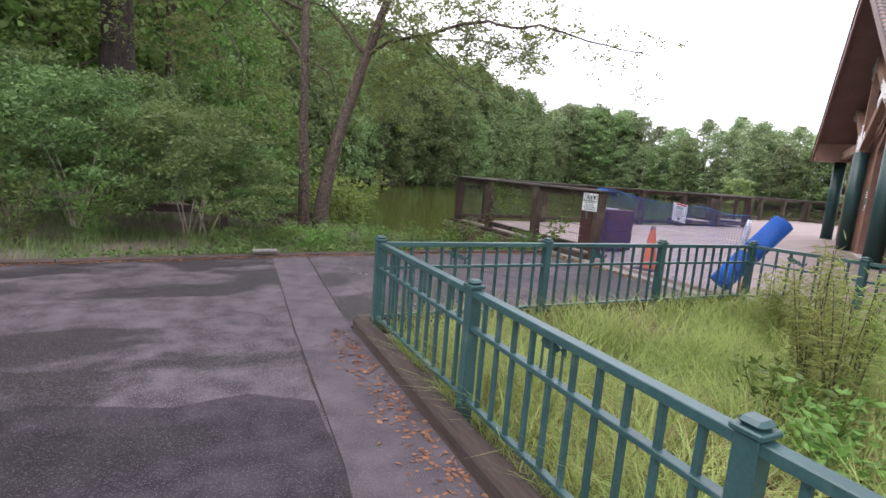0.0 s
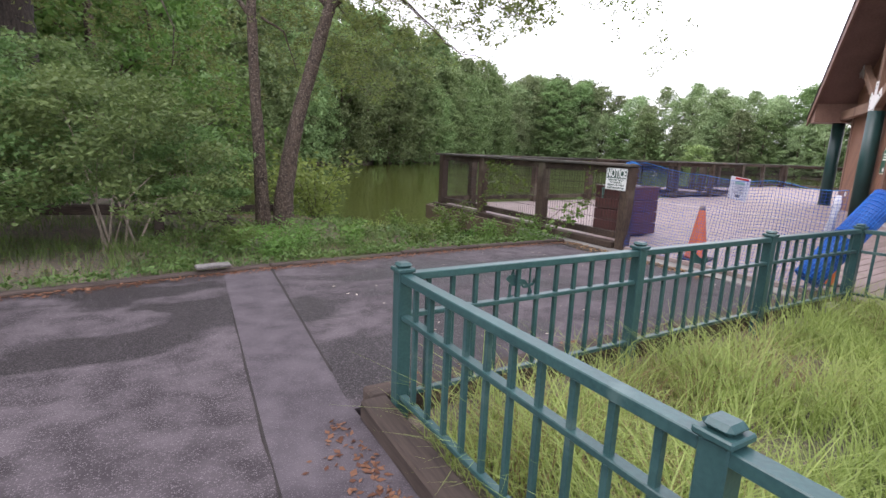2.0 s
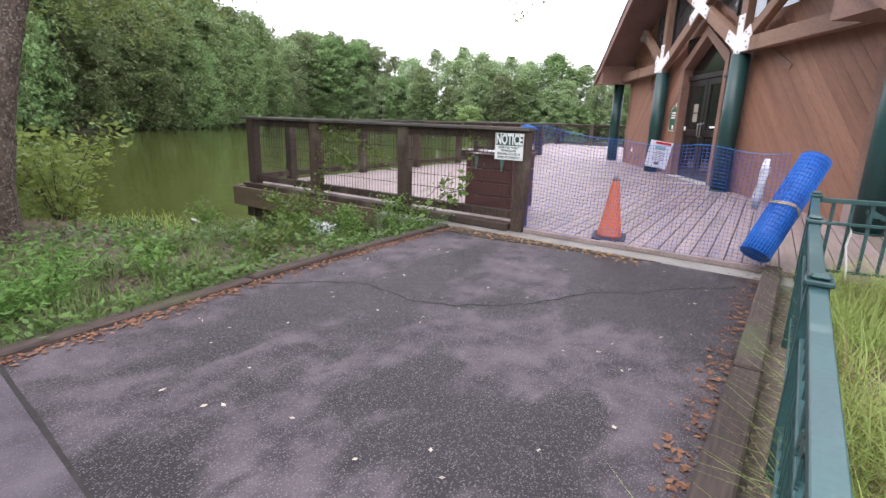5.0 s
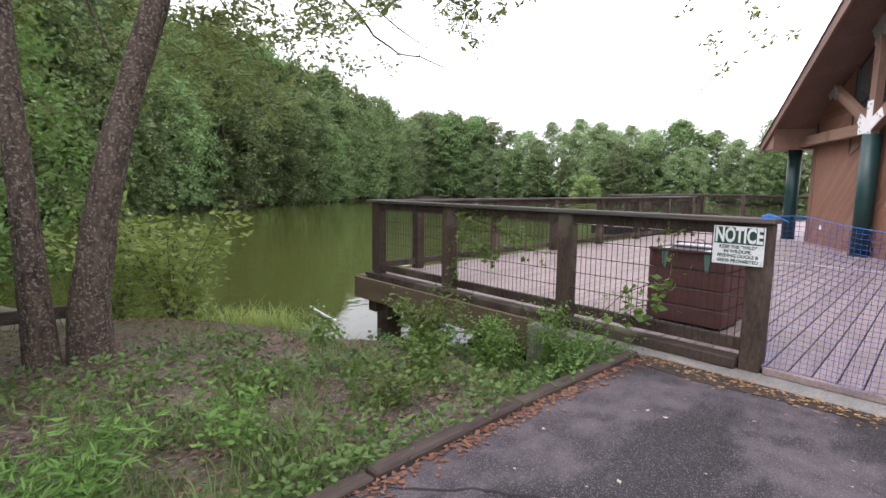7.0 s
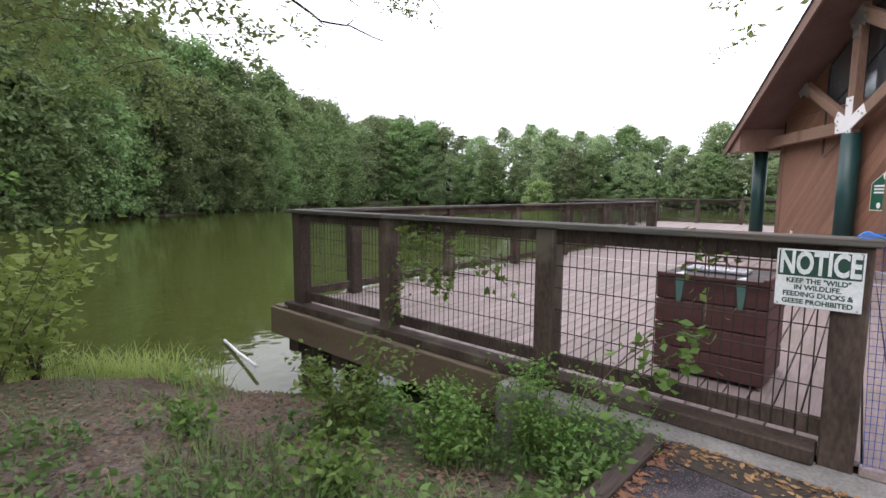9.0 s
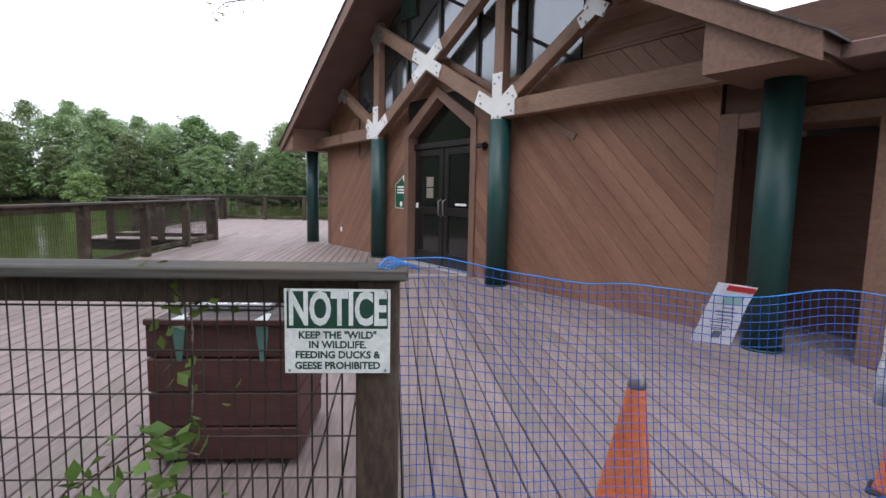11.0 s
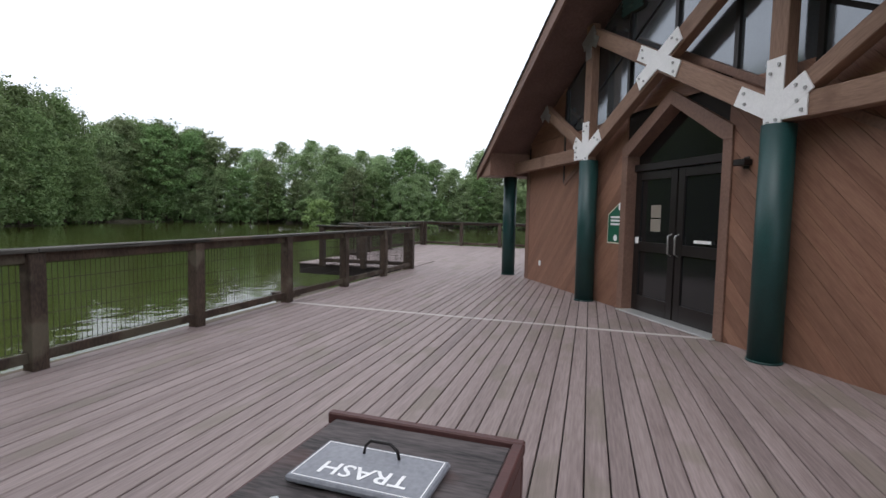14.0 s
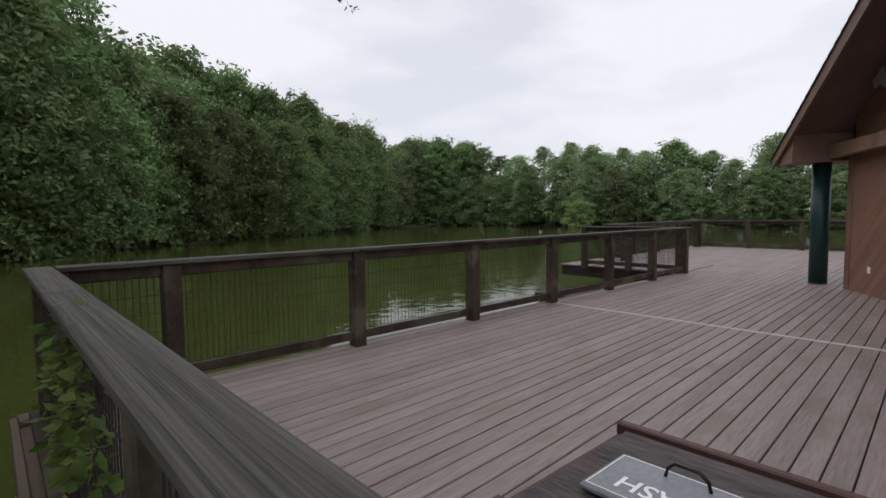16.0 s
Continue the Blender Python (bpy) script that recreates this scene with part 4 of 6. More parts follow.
BINWOOD = surface("brown_plastic_lumber", (0.06, 0.024, 0.022), (0.105, 0.045, 0.04), 4, 0.55, 0.25, stretch=(3, 0.4, 3), vary=0.08)
BINTOP = surface("weathered_bin_top", (0.010, 0.009, 0.009), (0.12, 0.10, 0.098), 4, 0.75, 0.5, stretch=(2.5, 0.35, 1), fine=40, vary=0,
                 stain=((0.10, 0.045, 0.038), 0.55, 2.5, 0.6))
bin_box = thing("trash_bin", pose(0.945, 0.755, 0), "dark brown plank trash bin with a grey lid plate", "trash bin")
bm = bmesh.new()
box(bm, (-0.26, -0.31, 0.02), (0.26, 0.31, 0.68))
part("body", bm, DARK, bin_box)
for sx in (-1, 1):
    for i in range(4):
        bm = bmesh.new()
        box(bm, (sx * 0.262, -0.345, 0.03 + i * 0.168), (sx * 0.30, 0.345, 0.19 + i * 0.168), None, 0.006)
        part("side_board", bm, BINWOOD, bin_box)
for sy in (-1, 1):
    for i in range(4):
        bm = bmesh.new()
        box(bm, (-0.26, sy * 0.312, 0.03 + i * 0.168), (0.26, sy * 0.345, 0.19 + i * 0.168), None, 0.006)
        part("end_board", bm, BINWOOD, bin_box)
bm = bmesh.new()
box(bm, (-0.29, -0.305, 0.68), (0.29, 0.31, 0.716), None, 0.004)
part("top_board", bm, BINTOP, bin_box, "dark weathered plywood top")
bm = bmesh.new()
box(bm, (0.292, -0.345, 0.69), (0.325, 0.345, 0.733), None, 0.005)
box(bm, (-0.32, -0.345, 0.69), (0.292, -0.31, 0.733), None, 0.005)
box(bm, (-0.32, -0.31, 0.69), (-0.292, 0.345, 0.72), None, 0.005)
part("rim", bm, BINWOOD, bin_box)
flap_mat = surface("grey_plate", (0.16, 0.165, 0.185), (0.27, 0.275, 0.30), 4, 0.35, 0.1, vary=0)
flap = part("flap", box(bmesh.new(), (-0.112, -0.195, 0.722), (0.112, 0.195, 0.742), pose(-0.02, 0.02, 0), 0.006), flap_mat, bin_box, "grey hinged lid plate with white border")
bm = bmesh.new()
for a, b in (((-0.10, -0.183), (-0.097, 0.183)), ((0.097, -0.183), (0.10, 0.183)), ((-0.10, -0.183), (0.10, -0.180)), ((-0.10, 0.180), (0.10, 0.183))):
    box(bm, (a[0] - 0.02, a[1] + 0.02, 0.7425), (b[0] - 0.02, b[1] + 0.02, 0.7432))
part("border_line", bm, WHITEPLATE, flap)
part("word", text_mesh("word", "TRASH", 0.085, WHITEPLATE, 0.0004, 0.001), None, flap, "white painted letters", m=facing(-0.055, 0.02, 0.7432, (0, 1, 0), (-1, 0, 0)))
bm = bmesh.new()
tube(bm, [(0.05, -0.055, 0.742), (0.05, -0.05, 0.765), (0.045, -0.03, 0.785), (0.045, 0.03, 0.785), (0.05, 0.05, 0.765), (0.05, 0.055, 0.742)], 0.005, 6)
part("handle", bm, DOORPAINT, flap, "black wire pull handle", m=pose(0, 0.02, 0))
STRAP = plain("pale_hinge_strap", (0.52, 0.56, 0.55), 0.45, 0.3)
GREENSTRAP = plain("green_hinge_strap", (0.10, 0.2, 0.17), 0.5)
for y in (-0.19, 0.19):
    bm = bmesh.new()
    prism(bm, [(-0.32, 0.03), (-0.32, -0.03), (-0.20, -0.012), (-0.19, 0.0), (-0.20, 0.012)], 0, 0.004)
    st = part("hinge_strap", bm, STRAP, bin_box, "pale metal strap hinge", m=Matrix(((1, 0, 0, 0), (0, 0, 1, y), (0, 1, 0, 0.717), (0, 0, 0, 1))))
    bm = bmesh.new()
    prism(bm, [(-0.032, 0.70), (0.032, 0.70), (0.012, 0.52), (-0.012, 0.52)], 0, 0.004)
    part("hinge_leaf", bm, GREENSTRAP, bin_box, "green tapered hinge leaf", m=pose(-0.306, y, 0, 0, 0, 90))

ORANGE = surface("faded_orange_plastic", (0.52, 0.115, 0.03), (0.68, 0.20, 0.075), 7, 0.6, 0.15, vary=0.05, stain=((0.42, 0.2, 0.12), 0.58, 6, 0.5))
BLACKRUBBER = plain("black_rubber", (0.03, 0.03, 0.036), 0.75)


def traffic_cone(m, label):
    cone = thing("traffic_cone", m, label, "traffic cone", "traffic cones")
    bm = bmesh.new()
    box(bm, (-0.18, -0.18, 0), (0.18, 0.18, 0.022), None, 0.01)
    for v in bm.verts:
        if abs(v.co.x) > 0.15 and abs(v.co.y) > 0.15:
            v.co.x *= 0.9
            v.co.y *= 0.9
    part("base", bm, BLACKRUBBER, cone, "black square rubber base")
    bm = bmesh.new()
    tube(bm, [(0, 0, 0.02), (0, 0, 0.05), (0, 0, 0.3), (0, 0, 0.6), (0, 0, 0.61)], [0.128, 0.118, 0.078, 0.033, 0.03], 24)
    part("body", bm, ORANGE, cone)
    bm = bmesh.new()
    tube(bm, [(0, 0, 0.59), (0, 0, 0.64), (0, 0, 0.645), (0, 0, 0.63)], [0.036, 0.030, 0.024, 0.018], 16)
    part("tip", bm, plain("grey_cone_tip", (0.30, 0.25, 0.23), 0.7), cone, "worn grey tip")
    return cone


traffic_cone(pose(0.17, -0.985, 0.002, 1, -3, 14), "faded orange traffic cone on a black base")
traffic_cone(pose(0.36, -2.30, 0.002, 0, 0, 40) @ Matrix.Scale(0.45, 4), "small orange cone behind the net roll")

BLUE = surface("blue_plastic_net", (0.005, 0.085, 0.40), (0.012, 0.17, 0.58), 8, 0.4, 0.1, vary=0)
NETBLUE = surface("navy_net_strand", (0.005, 0.042, 0.24), (0.012, 0.090, 0.40), 8, 0.45, 0.1, vary=0)
EDGEBLUE = surface("bright_net_edge", (0.008, 0.13, 0.48), (0.03, 0.26, 0.70), 8, 0.4, 0.1, vary=0)


def net_point(s, h):
    """A place on the hanging net: s along it, h up it."""
    y = -0.10 - 2.3 * s
    top = float(np.interp(s, [0, 0.06, 0.14, 0.22, 0.30, 0.42, 0.7, 1], [1.075, 1.085, 1.055, 1.03, 0.99, 0.965, 0.965, 0.94])) + 0.008 * math.sin(s * 19)
    x = 0.05 + 0.12 * math.sin(math.pi * s) ** 2 * (0.35 + 0.65 * h) + 0.03 * math.sin(s * 7.1 + 0.4) * h - 0.12 * (1 - h) ** 3 + 0.016 * math.sin(s * 23 + 4 * h)
    curl = math.exp(-s * 34)
    x += 0.03 * curl * h
    fold = 0.022 * math.sin(s * 31) * (1 - h) + 0.05 * curl * (h - 0.5)
    return Vector((x, y + fold, 0.012 + (top - 0.012) * h + 0.010 * math.sin(s * 17 + 2 * h)))


def strand(bm, pts, r):
    tube(bm, pts, r, 3, False)


bm = bmesh.new()
NX, NZ = 70, 30
for i in range(NX + 1):
    strand(bm, [net_point(i / NX, j / 14) for j in range(15)], 0.0017)
for j in range(NZ):
    strand(bm, [net_point(i / 46, j / NZ) for i in range(47)], 0.0017)
net = thing("safety_net", Matrix(), "blue plastic mesh barrier hung across the deck entrance", "safety net")
tagged(part("net_mesh", bm, NETBLUE, net), kind="stuff")
knot_v, knot_f = [], []
for i in range(NX + 1):
    for j in range(NZ + 1):
        p, k, r = net_point(i / NX, j / NZ), len(knot_v), 0.0036
        knot_v += [tuple(p + Vector(d) * r) for d in ((1, 0, 0), (-1, 0, 0), (0, 1, 0), (0, -1, 0), (0, 0, 1), (0, 0, -1))]
        knot_f += [(k + a, k + b, k + c) for a in (0, 1) for b in (2, 3) for c in (4, 5)]
tagged(part("knot", raw_mesh("knot", knot_v, knot_f, NETBLUE), None, net), kind="stuff")
part("top_cord", tube(bmesh.new(), [net_point(i / 60, 1.0) for i in range(61)], 0.0027, 6), EDGEBLUE, net, "bright blue top cord")
# the loose corner folds back over the end of the cap board
def curl_point(u, w):
    """u across the fold from the net to the cap, w from its outer edge to its root."""
    a = math.pi * u
    return Vector((0.075 - 0.155 * u + 0.015 * math.sin(3 * a) * w, -0.085 + 0.06 * u - 0.075 * w * (1 - 0.45 * u), 1.078 + 0.022 * math.sin(a) - 0.035 * w * (1 - u) - 0.03 * w * u * 0.3))


bm = bmesh.new()
for k in range(9):
    strand(bm, [curl_point(k / 8, w / 6) for w in range(7)], 0.0019)
for k in range(1, 5):
    strand(bm, [curl_point(u / 14, k / 4) for u in range(15)], 0.0019)
part("folded_corner", bm, EDGEBLUE, net)
part("corner_cord", tube(bmesh.new(), [curl_point(u / 14, 0) for u in range(15)], 0.003, 6), EDGEBLUE, net)

bottom, top_end = Vector((-0.12, -2.29, 0.115)), Vector((0.43, -2.58, 0.89))
roll_m, roll_len = axes(bottom, top_end)
roll = thing("net_roll", roll_m, "thick roll of blue plastic mesh leaning by the fence", "net roll")
bm = bmesh.new()
tube(bm, [(x, 0, 0) for x in np.linspace(0, roll_len, 6).tolist()], [0.112, 0.116, 0.113, 0.108, 0.114, 0.112], 24)
part("core", bm, surface("deep_blue_plastic", (0.006, 0.055, 0.26), (0.012, 0.09, 0.36), 9, 0.5, 0.2, vary=0), roll)
bm = bmesh.new()
for i in range(26):
    x = roll_len * i / 25
    tube(bm, [(x, 0.118 * math.cos(a), 0.118 * math.sin(a)) for a in np.linspace(0, math.tau, 25).tolist()], 0.004, 4, False)
for i in range(28):
    a = i * math.tau / 28
    tube(bm, [(x, 0.118 * math.cos(a + 0.05 * math.sin(x * 5)), 0.118 * math.sin(a + 0.05 * math.sin(x * 5))) for x in np.linspace(0, roll_len, 10).tolist()], 0.004, 4, False)
for x in (0.0, roll_len):
    for r in (0.02, 0.04, 0.06, 0.08, 0.1):
        tube(bm, [(x, r * math.cos(a), r * math.sin(a)) for a in np.linspace(0, math.tau, 17).tolist()], 0.004, 4, False)
part("mesh_layer", bm, BLUE, roll, "bright blue mesh strands")
bm = bmesh.new()
for x in (0.46, 0.475):
    tube(bm, [(x + 0.01 * math.sin(3 * a), 0.123 * math.cos(a), 0.123 * math.sin(a)) for a in np.linspace(0, math.tau, 25).tolist()], 0.005, 5, False)
part("tie_cord", bm, plain("tan_cord", (0.5, 0.4, 0.25), 0.8), roll, "tan cord tied round the roll")

bag = tagged(part("plastic_bundle", tube(bmesh.new(), [(0.34, -2.20, 0.43), (0.335, -2.21, 0.55), (0.34, -2.22, 0.66), (0.34, -2.23, 0.78), (0.345, -2.235, 0.88)],
             [0.03, 0.042, 0.03, 0.038, 0.022], 10), surface("clear_wrap", (0.34, 0.34, 0.36), (0.62, 0.62, 0.64), 20, 0.3, 0.6, vary=0)), "bundle of crumpled whitish plastic tucked behind the roll", "plastic bundle")
bag.parent = roll
bag.matrix_parent_inverse = roll_m.inverted()
for key in ("category",):
    del bag[key]

# paper notice tied to the net
paper_x = Vector((0.045, -0.198, -0.03))
paper = thing("paper_notice", facing(0.19, -1.355, 0.866, paper_x, (-0.07, -0.055, 0.255)), "white paper notice in a sleeve tied to the blue net", "paper notice")
PAPER = plain("white_paper", (0.80, 0.80, 0.84), 0.55)
bm = bmesh.new()
gridn = [[bm.verts.new((-0.098 + 0.196 * i / 6, -0.132 + 0.264 * j / 6, 0.006 * math.sin(i * 1.3) * math.sin(j * 0.9 + 1))) for j in range(7)] for i in range(7)]
for i in range(6):
    for j in range(6):
        bm.faces.new((gridn[i][j], gridn[i + 1][j], gridn[i + 1][j + 1], gridn[i][j + 1]))
bmesh.ops.solidify(bm, geom=bm.faces[:], thickness=0.0015)
part("sheet", bm, PAPER, paper)
bm = bmesh.new()
box(bm, (-0.05, 0.106, 0.006), (0.085, 0.128, 0.009))
part("tape", bm, plain("red_tape", (0.55, 0.03, 0.03), 0.5), paper, "strip of red tape")
bm = bmesh.new()
for i in range(7):
    w = 0.03 + 0.035 * ((i * 37) % 10) / 10
    box(bm, (-w, 0.03 - i * 0.016, 0.0075), (w, 0.035 - i * 0.016, 0.0082))
part("print_line", bm, plain("grey_print", (0.25, 0.25, 0.28), 0.7), paper, "grey lines of print")
bm = bmesh.new()
box(bm, (-0.045, 0.05, 0.0075), (0.05, 0.085, 0.0082))
part("picture", bm, plain("pale_green_print", (0.35, 0.55, 0.5), 0.7), paper, "pale green printed picture")
bm = bmesh.new()
box(bm, (-0.02, -0.10, 0.0075), (0.022, -0.07, 0.0082))
part("stamp", bm, plain("dark_print", (0.2, 0.18, 0.19), 0.7), paper)

# cracks in the asphalt
def crack(points, label):
    bm = bmesh.new()
    prev = None
    for a, b in zip(points, points[1:]):
        for k in range(8):
            p = Vector(a).lerp(Vector(b), k / 8)
            j = noise.noise_vector(Vector((p.x * 9, p.y * 9, 0))) * (0.035 if "winding" in label else 0.014)
            w = (0.005 if "winding" in label else 0.010) + 0.006 * abs(noise.noise(Vector((p.x * 14, p.y * 14, 3))))
            d = (Vector(b) - Vector(a)).normalized()
            n2 = Vector((-d.y, d.x))
            c = Vector((p.x + j.x, p.y + j.y))
            cur = [bm.verts.new((*(c + n2 * w), PATH_Z + 0.003)), bm.verts.new((*(c - n2 * w), PATH_Z + 0.003))]
            if prev:
                bm.faces.new((prev[0], prev[1], cur[1], cur[0]))
            prev = cur
    tagged(part("asphalt_crack", bm, surface("crack_dirt", (0.012, 0.01, 0.01), (0.035, 0.03, 0.028), 20, 0.95, 0.5, vary=0)), label, "crack", "cracks in the path", "structure")


crack([(-2.95, 0.58), (-2.79, 0.48), (-2.55, 0.22), (-2.42, -0.03), (-2.44, -0.32), (-2.46, -0.54), (-2.33, -0.80), (-2.11, -1.06), (-1.88, -1.22), (-1.56, -1.36), (-1.45, -1.42), (-1.27, -1.68), (-1.02, -1.86), (-0.8, -2.05), (-0.6, -2.3)], "winding dark crack across the asphalt")
crack([(-4.83, 0.43), (-5.04, -2.5), (-5.13, -4.2), (-5.6, -8)], "dark open joint beside the repair strip")
crack([(-4.40, 0.47), (-4.62, -2.35)], "dark joint along the pale strip")

# ---- vegetation ----
RNG = np.random.default_rng(7)


def leaf_mesh(name, centres, size, material, droop=0.3, narrow=0.5, jitter=0.35):
    """Many small folded leaves, one at each centre."""
    c = np.asarray(centres, float)
    n = len(c)
    d = RNG.normal(size=(n, 3))
    d[:, 2] = d[:, 2] * 0.5 - droop
    d /= np.linalg.norm(d, axis=1)[:, None]
    s = np.cross(d, RNG.normal(size=(n, 3)) * 0.75 + np.array([0, 0, 0.8]))
    s /= np.linalg.norm(s, axis=1)[:, None] + 1e-9
    nn = np.cross(d, s)
    k = (size * (1 + jitter * RNG.uniform(-1, 1, n)))[:, None]
    v = np.empty((n, 4, 3))
    v[:, 0] = c
    v[:, 1] = c + k * (0.45 * d + 0.5 * narrow * s + 0.1 * nn)
    v[:, 2] = c + k * d
    v[:, 3] = c + k * (0.45 * d - 0.5 * narrow * s + 0.1 * nn)
    i = np.arange(n)[:, None] * 4
    f = np.concatenate([i + [0, 1, 2], i + [0, 2, 3]])
    me = bpy.data.meshes.new(name)
    me.vertices.add(4 * n)
    me.vertices.foreach_set("co", v.reshape(-1))
    me.loops.add(6 * n)
    me.loops.foreach_set("vertex_index", f.reshape(-1).astype(np.int32))
    me.polygons.add(2 * n)
    me.polygons.foreach_set("loop_start", np.arange(0, 6 * n, 3, dtype=np.int32))
    me.update()
    me.validate()
    me.materials.append(material)
    return me


def clump_points(centres, radii, per, flat=0.75, shell=0.55):
    """Points in the outer part of lumps."""
    out = []
    for c, r in zip(centres, radii):
        d = RNG.normal(size=(per, 3))
        d /= np.linalg.norm(d, axis=1)[:, None]
        d[:, 2] *= flat
        out.append(np.asarray(c) + d * r * (shell + (1 - shell) * RNG.uniform(0, 1, per)[:, None] ** 0.7))
    return np.concatenate(out)


def forest_tree(name, h, spread, lumps, per, leaf, low, label, material, tier):
    """A tall tree: tapered trunk with limbs, crown of many lumps of leaves with gaps between them."""
    t = thing(name, pose(0, 0, -500), label, "tree", "woodland round the pond")
    bm = bmesh.new()
    lean = RNG.normal(size=2) * 0.4
    trunk = [(lean[0] * f * f, lean[1] * f * f, h * f * 0.9) for f in np.linspace(0, 1, 6)]
    tube(bm, trunk, [0.24 * (1 - 0.85 * f) * h / 15 for f in np.linspace(0, 1, 6)], 7)
    cs, rs = [], []
    for i in range(lumps):
        f = low + (1 - low) * (i + RNG.uniform(0, 1)) / lumps
        wide = spread * (math.sin(math.pi * min(1, (f - low) / (1 - low) * 0.86 + 0.14)) ** 0.6) * (0.55 + 0.45 * RNG.uniform())
        a = i * 2.4 + RNG.uniform(-0.5, 0.5)
        c = (lean[0] * f * f + wide * math.cos(a), lean[1] * f * f + wide * math.sin(a), h * f)
        cs.append(c)
        rs.append(spread * RNG.uniform(0.15, 0.40))
        if i % 3 == 0:
            z0 = max(0.5, c[2] - wide * 0.7)
            k = z0 / (h * 0.9)
            tube(bm, [(lean[0] * k * k, lean[1] * k * k, z0), (c[0] * 0.5, c[1] * 0.5, (z0 + c[2]) / 2 + 0.2), c], [0.06, 0.04, 0.015], 5)
    part("trunk", bm, BARK, t)
    pts = clump_points(cs, rs, per, 0.46, 0.3)
    heads = [(lean[0] + RNG.normal(0, spread * 0.3), lean[1] + RNG.normal(0, spread * 0.3), h * RNG.uniform(0.84, 1.05)) for _ in range(9)]
    top = clump_points(heads, [spread * RNG.uniform(0.1, 0.22) for _ in heads], 34, 1.3, 0.2)
    pts = np.concatenate([pts, top]) + RNG.normal(0, 0.055 * spread, (len(pts) + len(top), 3))
    part("crown", leaf_mesh("crown", pts, leaf, material, 0.5, 0.55), None, t)
    return t


KINDS = [forest_tree("woodland_tree", h, sp, lu, 125, lf * 0.78, low, lab, LEAF_FAR, 0) for h, sp, lu, lf, low, lab in (
    (17, 4.4, 84, 0.52, 0.04, "tall dense green broadleaf tree on the shore"),
    (15, 4.2, 78, 0.50, 0.04, "full dark green broadleaf tree at the water"),
    (18.5, 3.9, 84, 0.52, 0.08, "tall slender green tree with a ragged top"),
    (13, 4.4, 76, 0.50, 0.02, "broad green tree with low boughs over the water"),
    (16, 3.5, 74, 0.48, 0.08, "narrow upright green tree in the woods"))]
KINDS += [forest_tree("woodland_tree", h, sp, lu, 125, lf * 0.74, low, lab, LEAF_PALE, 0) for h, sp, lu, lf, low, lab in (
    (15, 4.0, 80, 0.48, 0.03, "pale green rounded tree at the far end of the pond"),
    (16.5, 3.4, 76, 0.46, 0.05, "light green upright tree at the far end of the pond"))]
KIND_HEIGHT = (17, 15, 18.5, 13, 16, 15, 16.5)


def wood_height(x, y):
    """Height of the woods round the pond: tallest on the near side, lower at the far end."""
    if x < 66 or y > 78:
        return np.interp(x, [-14, -6, 4, 12, 20, 34, 45, 66, 76], [20, 22, 21, 19.8, 19.2, 18.8, 18.6, 18.5, 17.0])
    return np.interp(y, [-10, 20, 45, 66, 78], [11.5, 12.6, 13.2, 15.2, 17.0])


def ring_points():
    """Places for trees behind the far shores, denser at the water."""
    out = []
    a = LAKE_A[10:23]
    for p, q in zip(a, a[1:]):
        d = q - p
        length = np.linalg.norm(d)
        nrm = np.array([-d[1], d[0]]) / length
        for row, (off, step) in enumerate(((1.6, 3.8), (5.6, 4.2), (11.5, 6.0))):
            for s in np.arange(0.5, length, step):
                out.append((p + d * (s + RNG.uniform(-1, 1)) / length + nrm * (off + RNG.uniform(-0.9, 1.2)), row))
    return out


def place_tree(kind, x, y, size):
    z = float(ground_height(x, y))
    return copy_thing(kind, pose(x, y, z - 0.1, 0, 0, RNG.uniform(0, 360)) @ Matrix.Diagonal((size, size, size * RNG.uniform(0.92, 1.1), 1)))


for (x, y), row in ring_points():
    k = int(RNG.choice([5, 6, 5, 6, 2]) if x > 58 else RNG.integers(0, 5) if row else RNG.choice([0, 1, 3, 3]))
    high = wood_height(x, y) * (0.66 if row == 0 else 0.9 if row == 1 else 0.95) * RNG.uniform(0.76, 1.12)
    wide = (0.5 + 0.5 * high / KIND_HEIGHT[k]) * RNG.uniform(0.9, 1.1) * (1.12 if row else 0.95)
    copy_thing(KINDS[k], pose(x, y, float(ground_height(x, y)) - 0.1, 0, 0, RNG.uniform(0, 360)) @ Matrix.Diagonal((wide, wide, high / KIND_HEIGHT[k], 1)))
for x, y in ((64, 84.5), (67, 81.5), (70.5, 78.5), (73.5, 75), (66, 88), (70, 85), (74, 81), (77.5, 77), (60, 89), (72, 89), (78, 84), (76, 71), (63.5, 82.8), (69, 77.5)):
    k = int(RNG.integers(2, 7))
    high = wood_height(x, y) * RNG.uniform(0.8, 1.02)
    copy_thing(KINDS[k], pose(x, y, float(ground_height(x, y)) - 0.1, 0, 0, RNG.uniform(0, 360)) @ Matrix.Diagonal((1.15, 1.15, high / KIND_HEIGHT[k], 1)))
NEARKINDS = [forest_tree("bank_tree", h, sp, lu, 150, lf, low, lab, LEAF_WOOD, 0) for h, sp, lu, lf, low, lab in (
    (12, 3.6, 74, 0.21, 0.08, "leafy green broadleaf tree behind the path bank"),
    (14, 3.2, 70, 0.22, 0.12, "tall green broadleaf tree in the woods by the path"))]
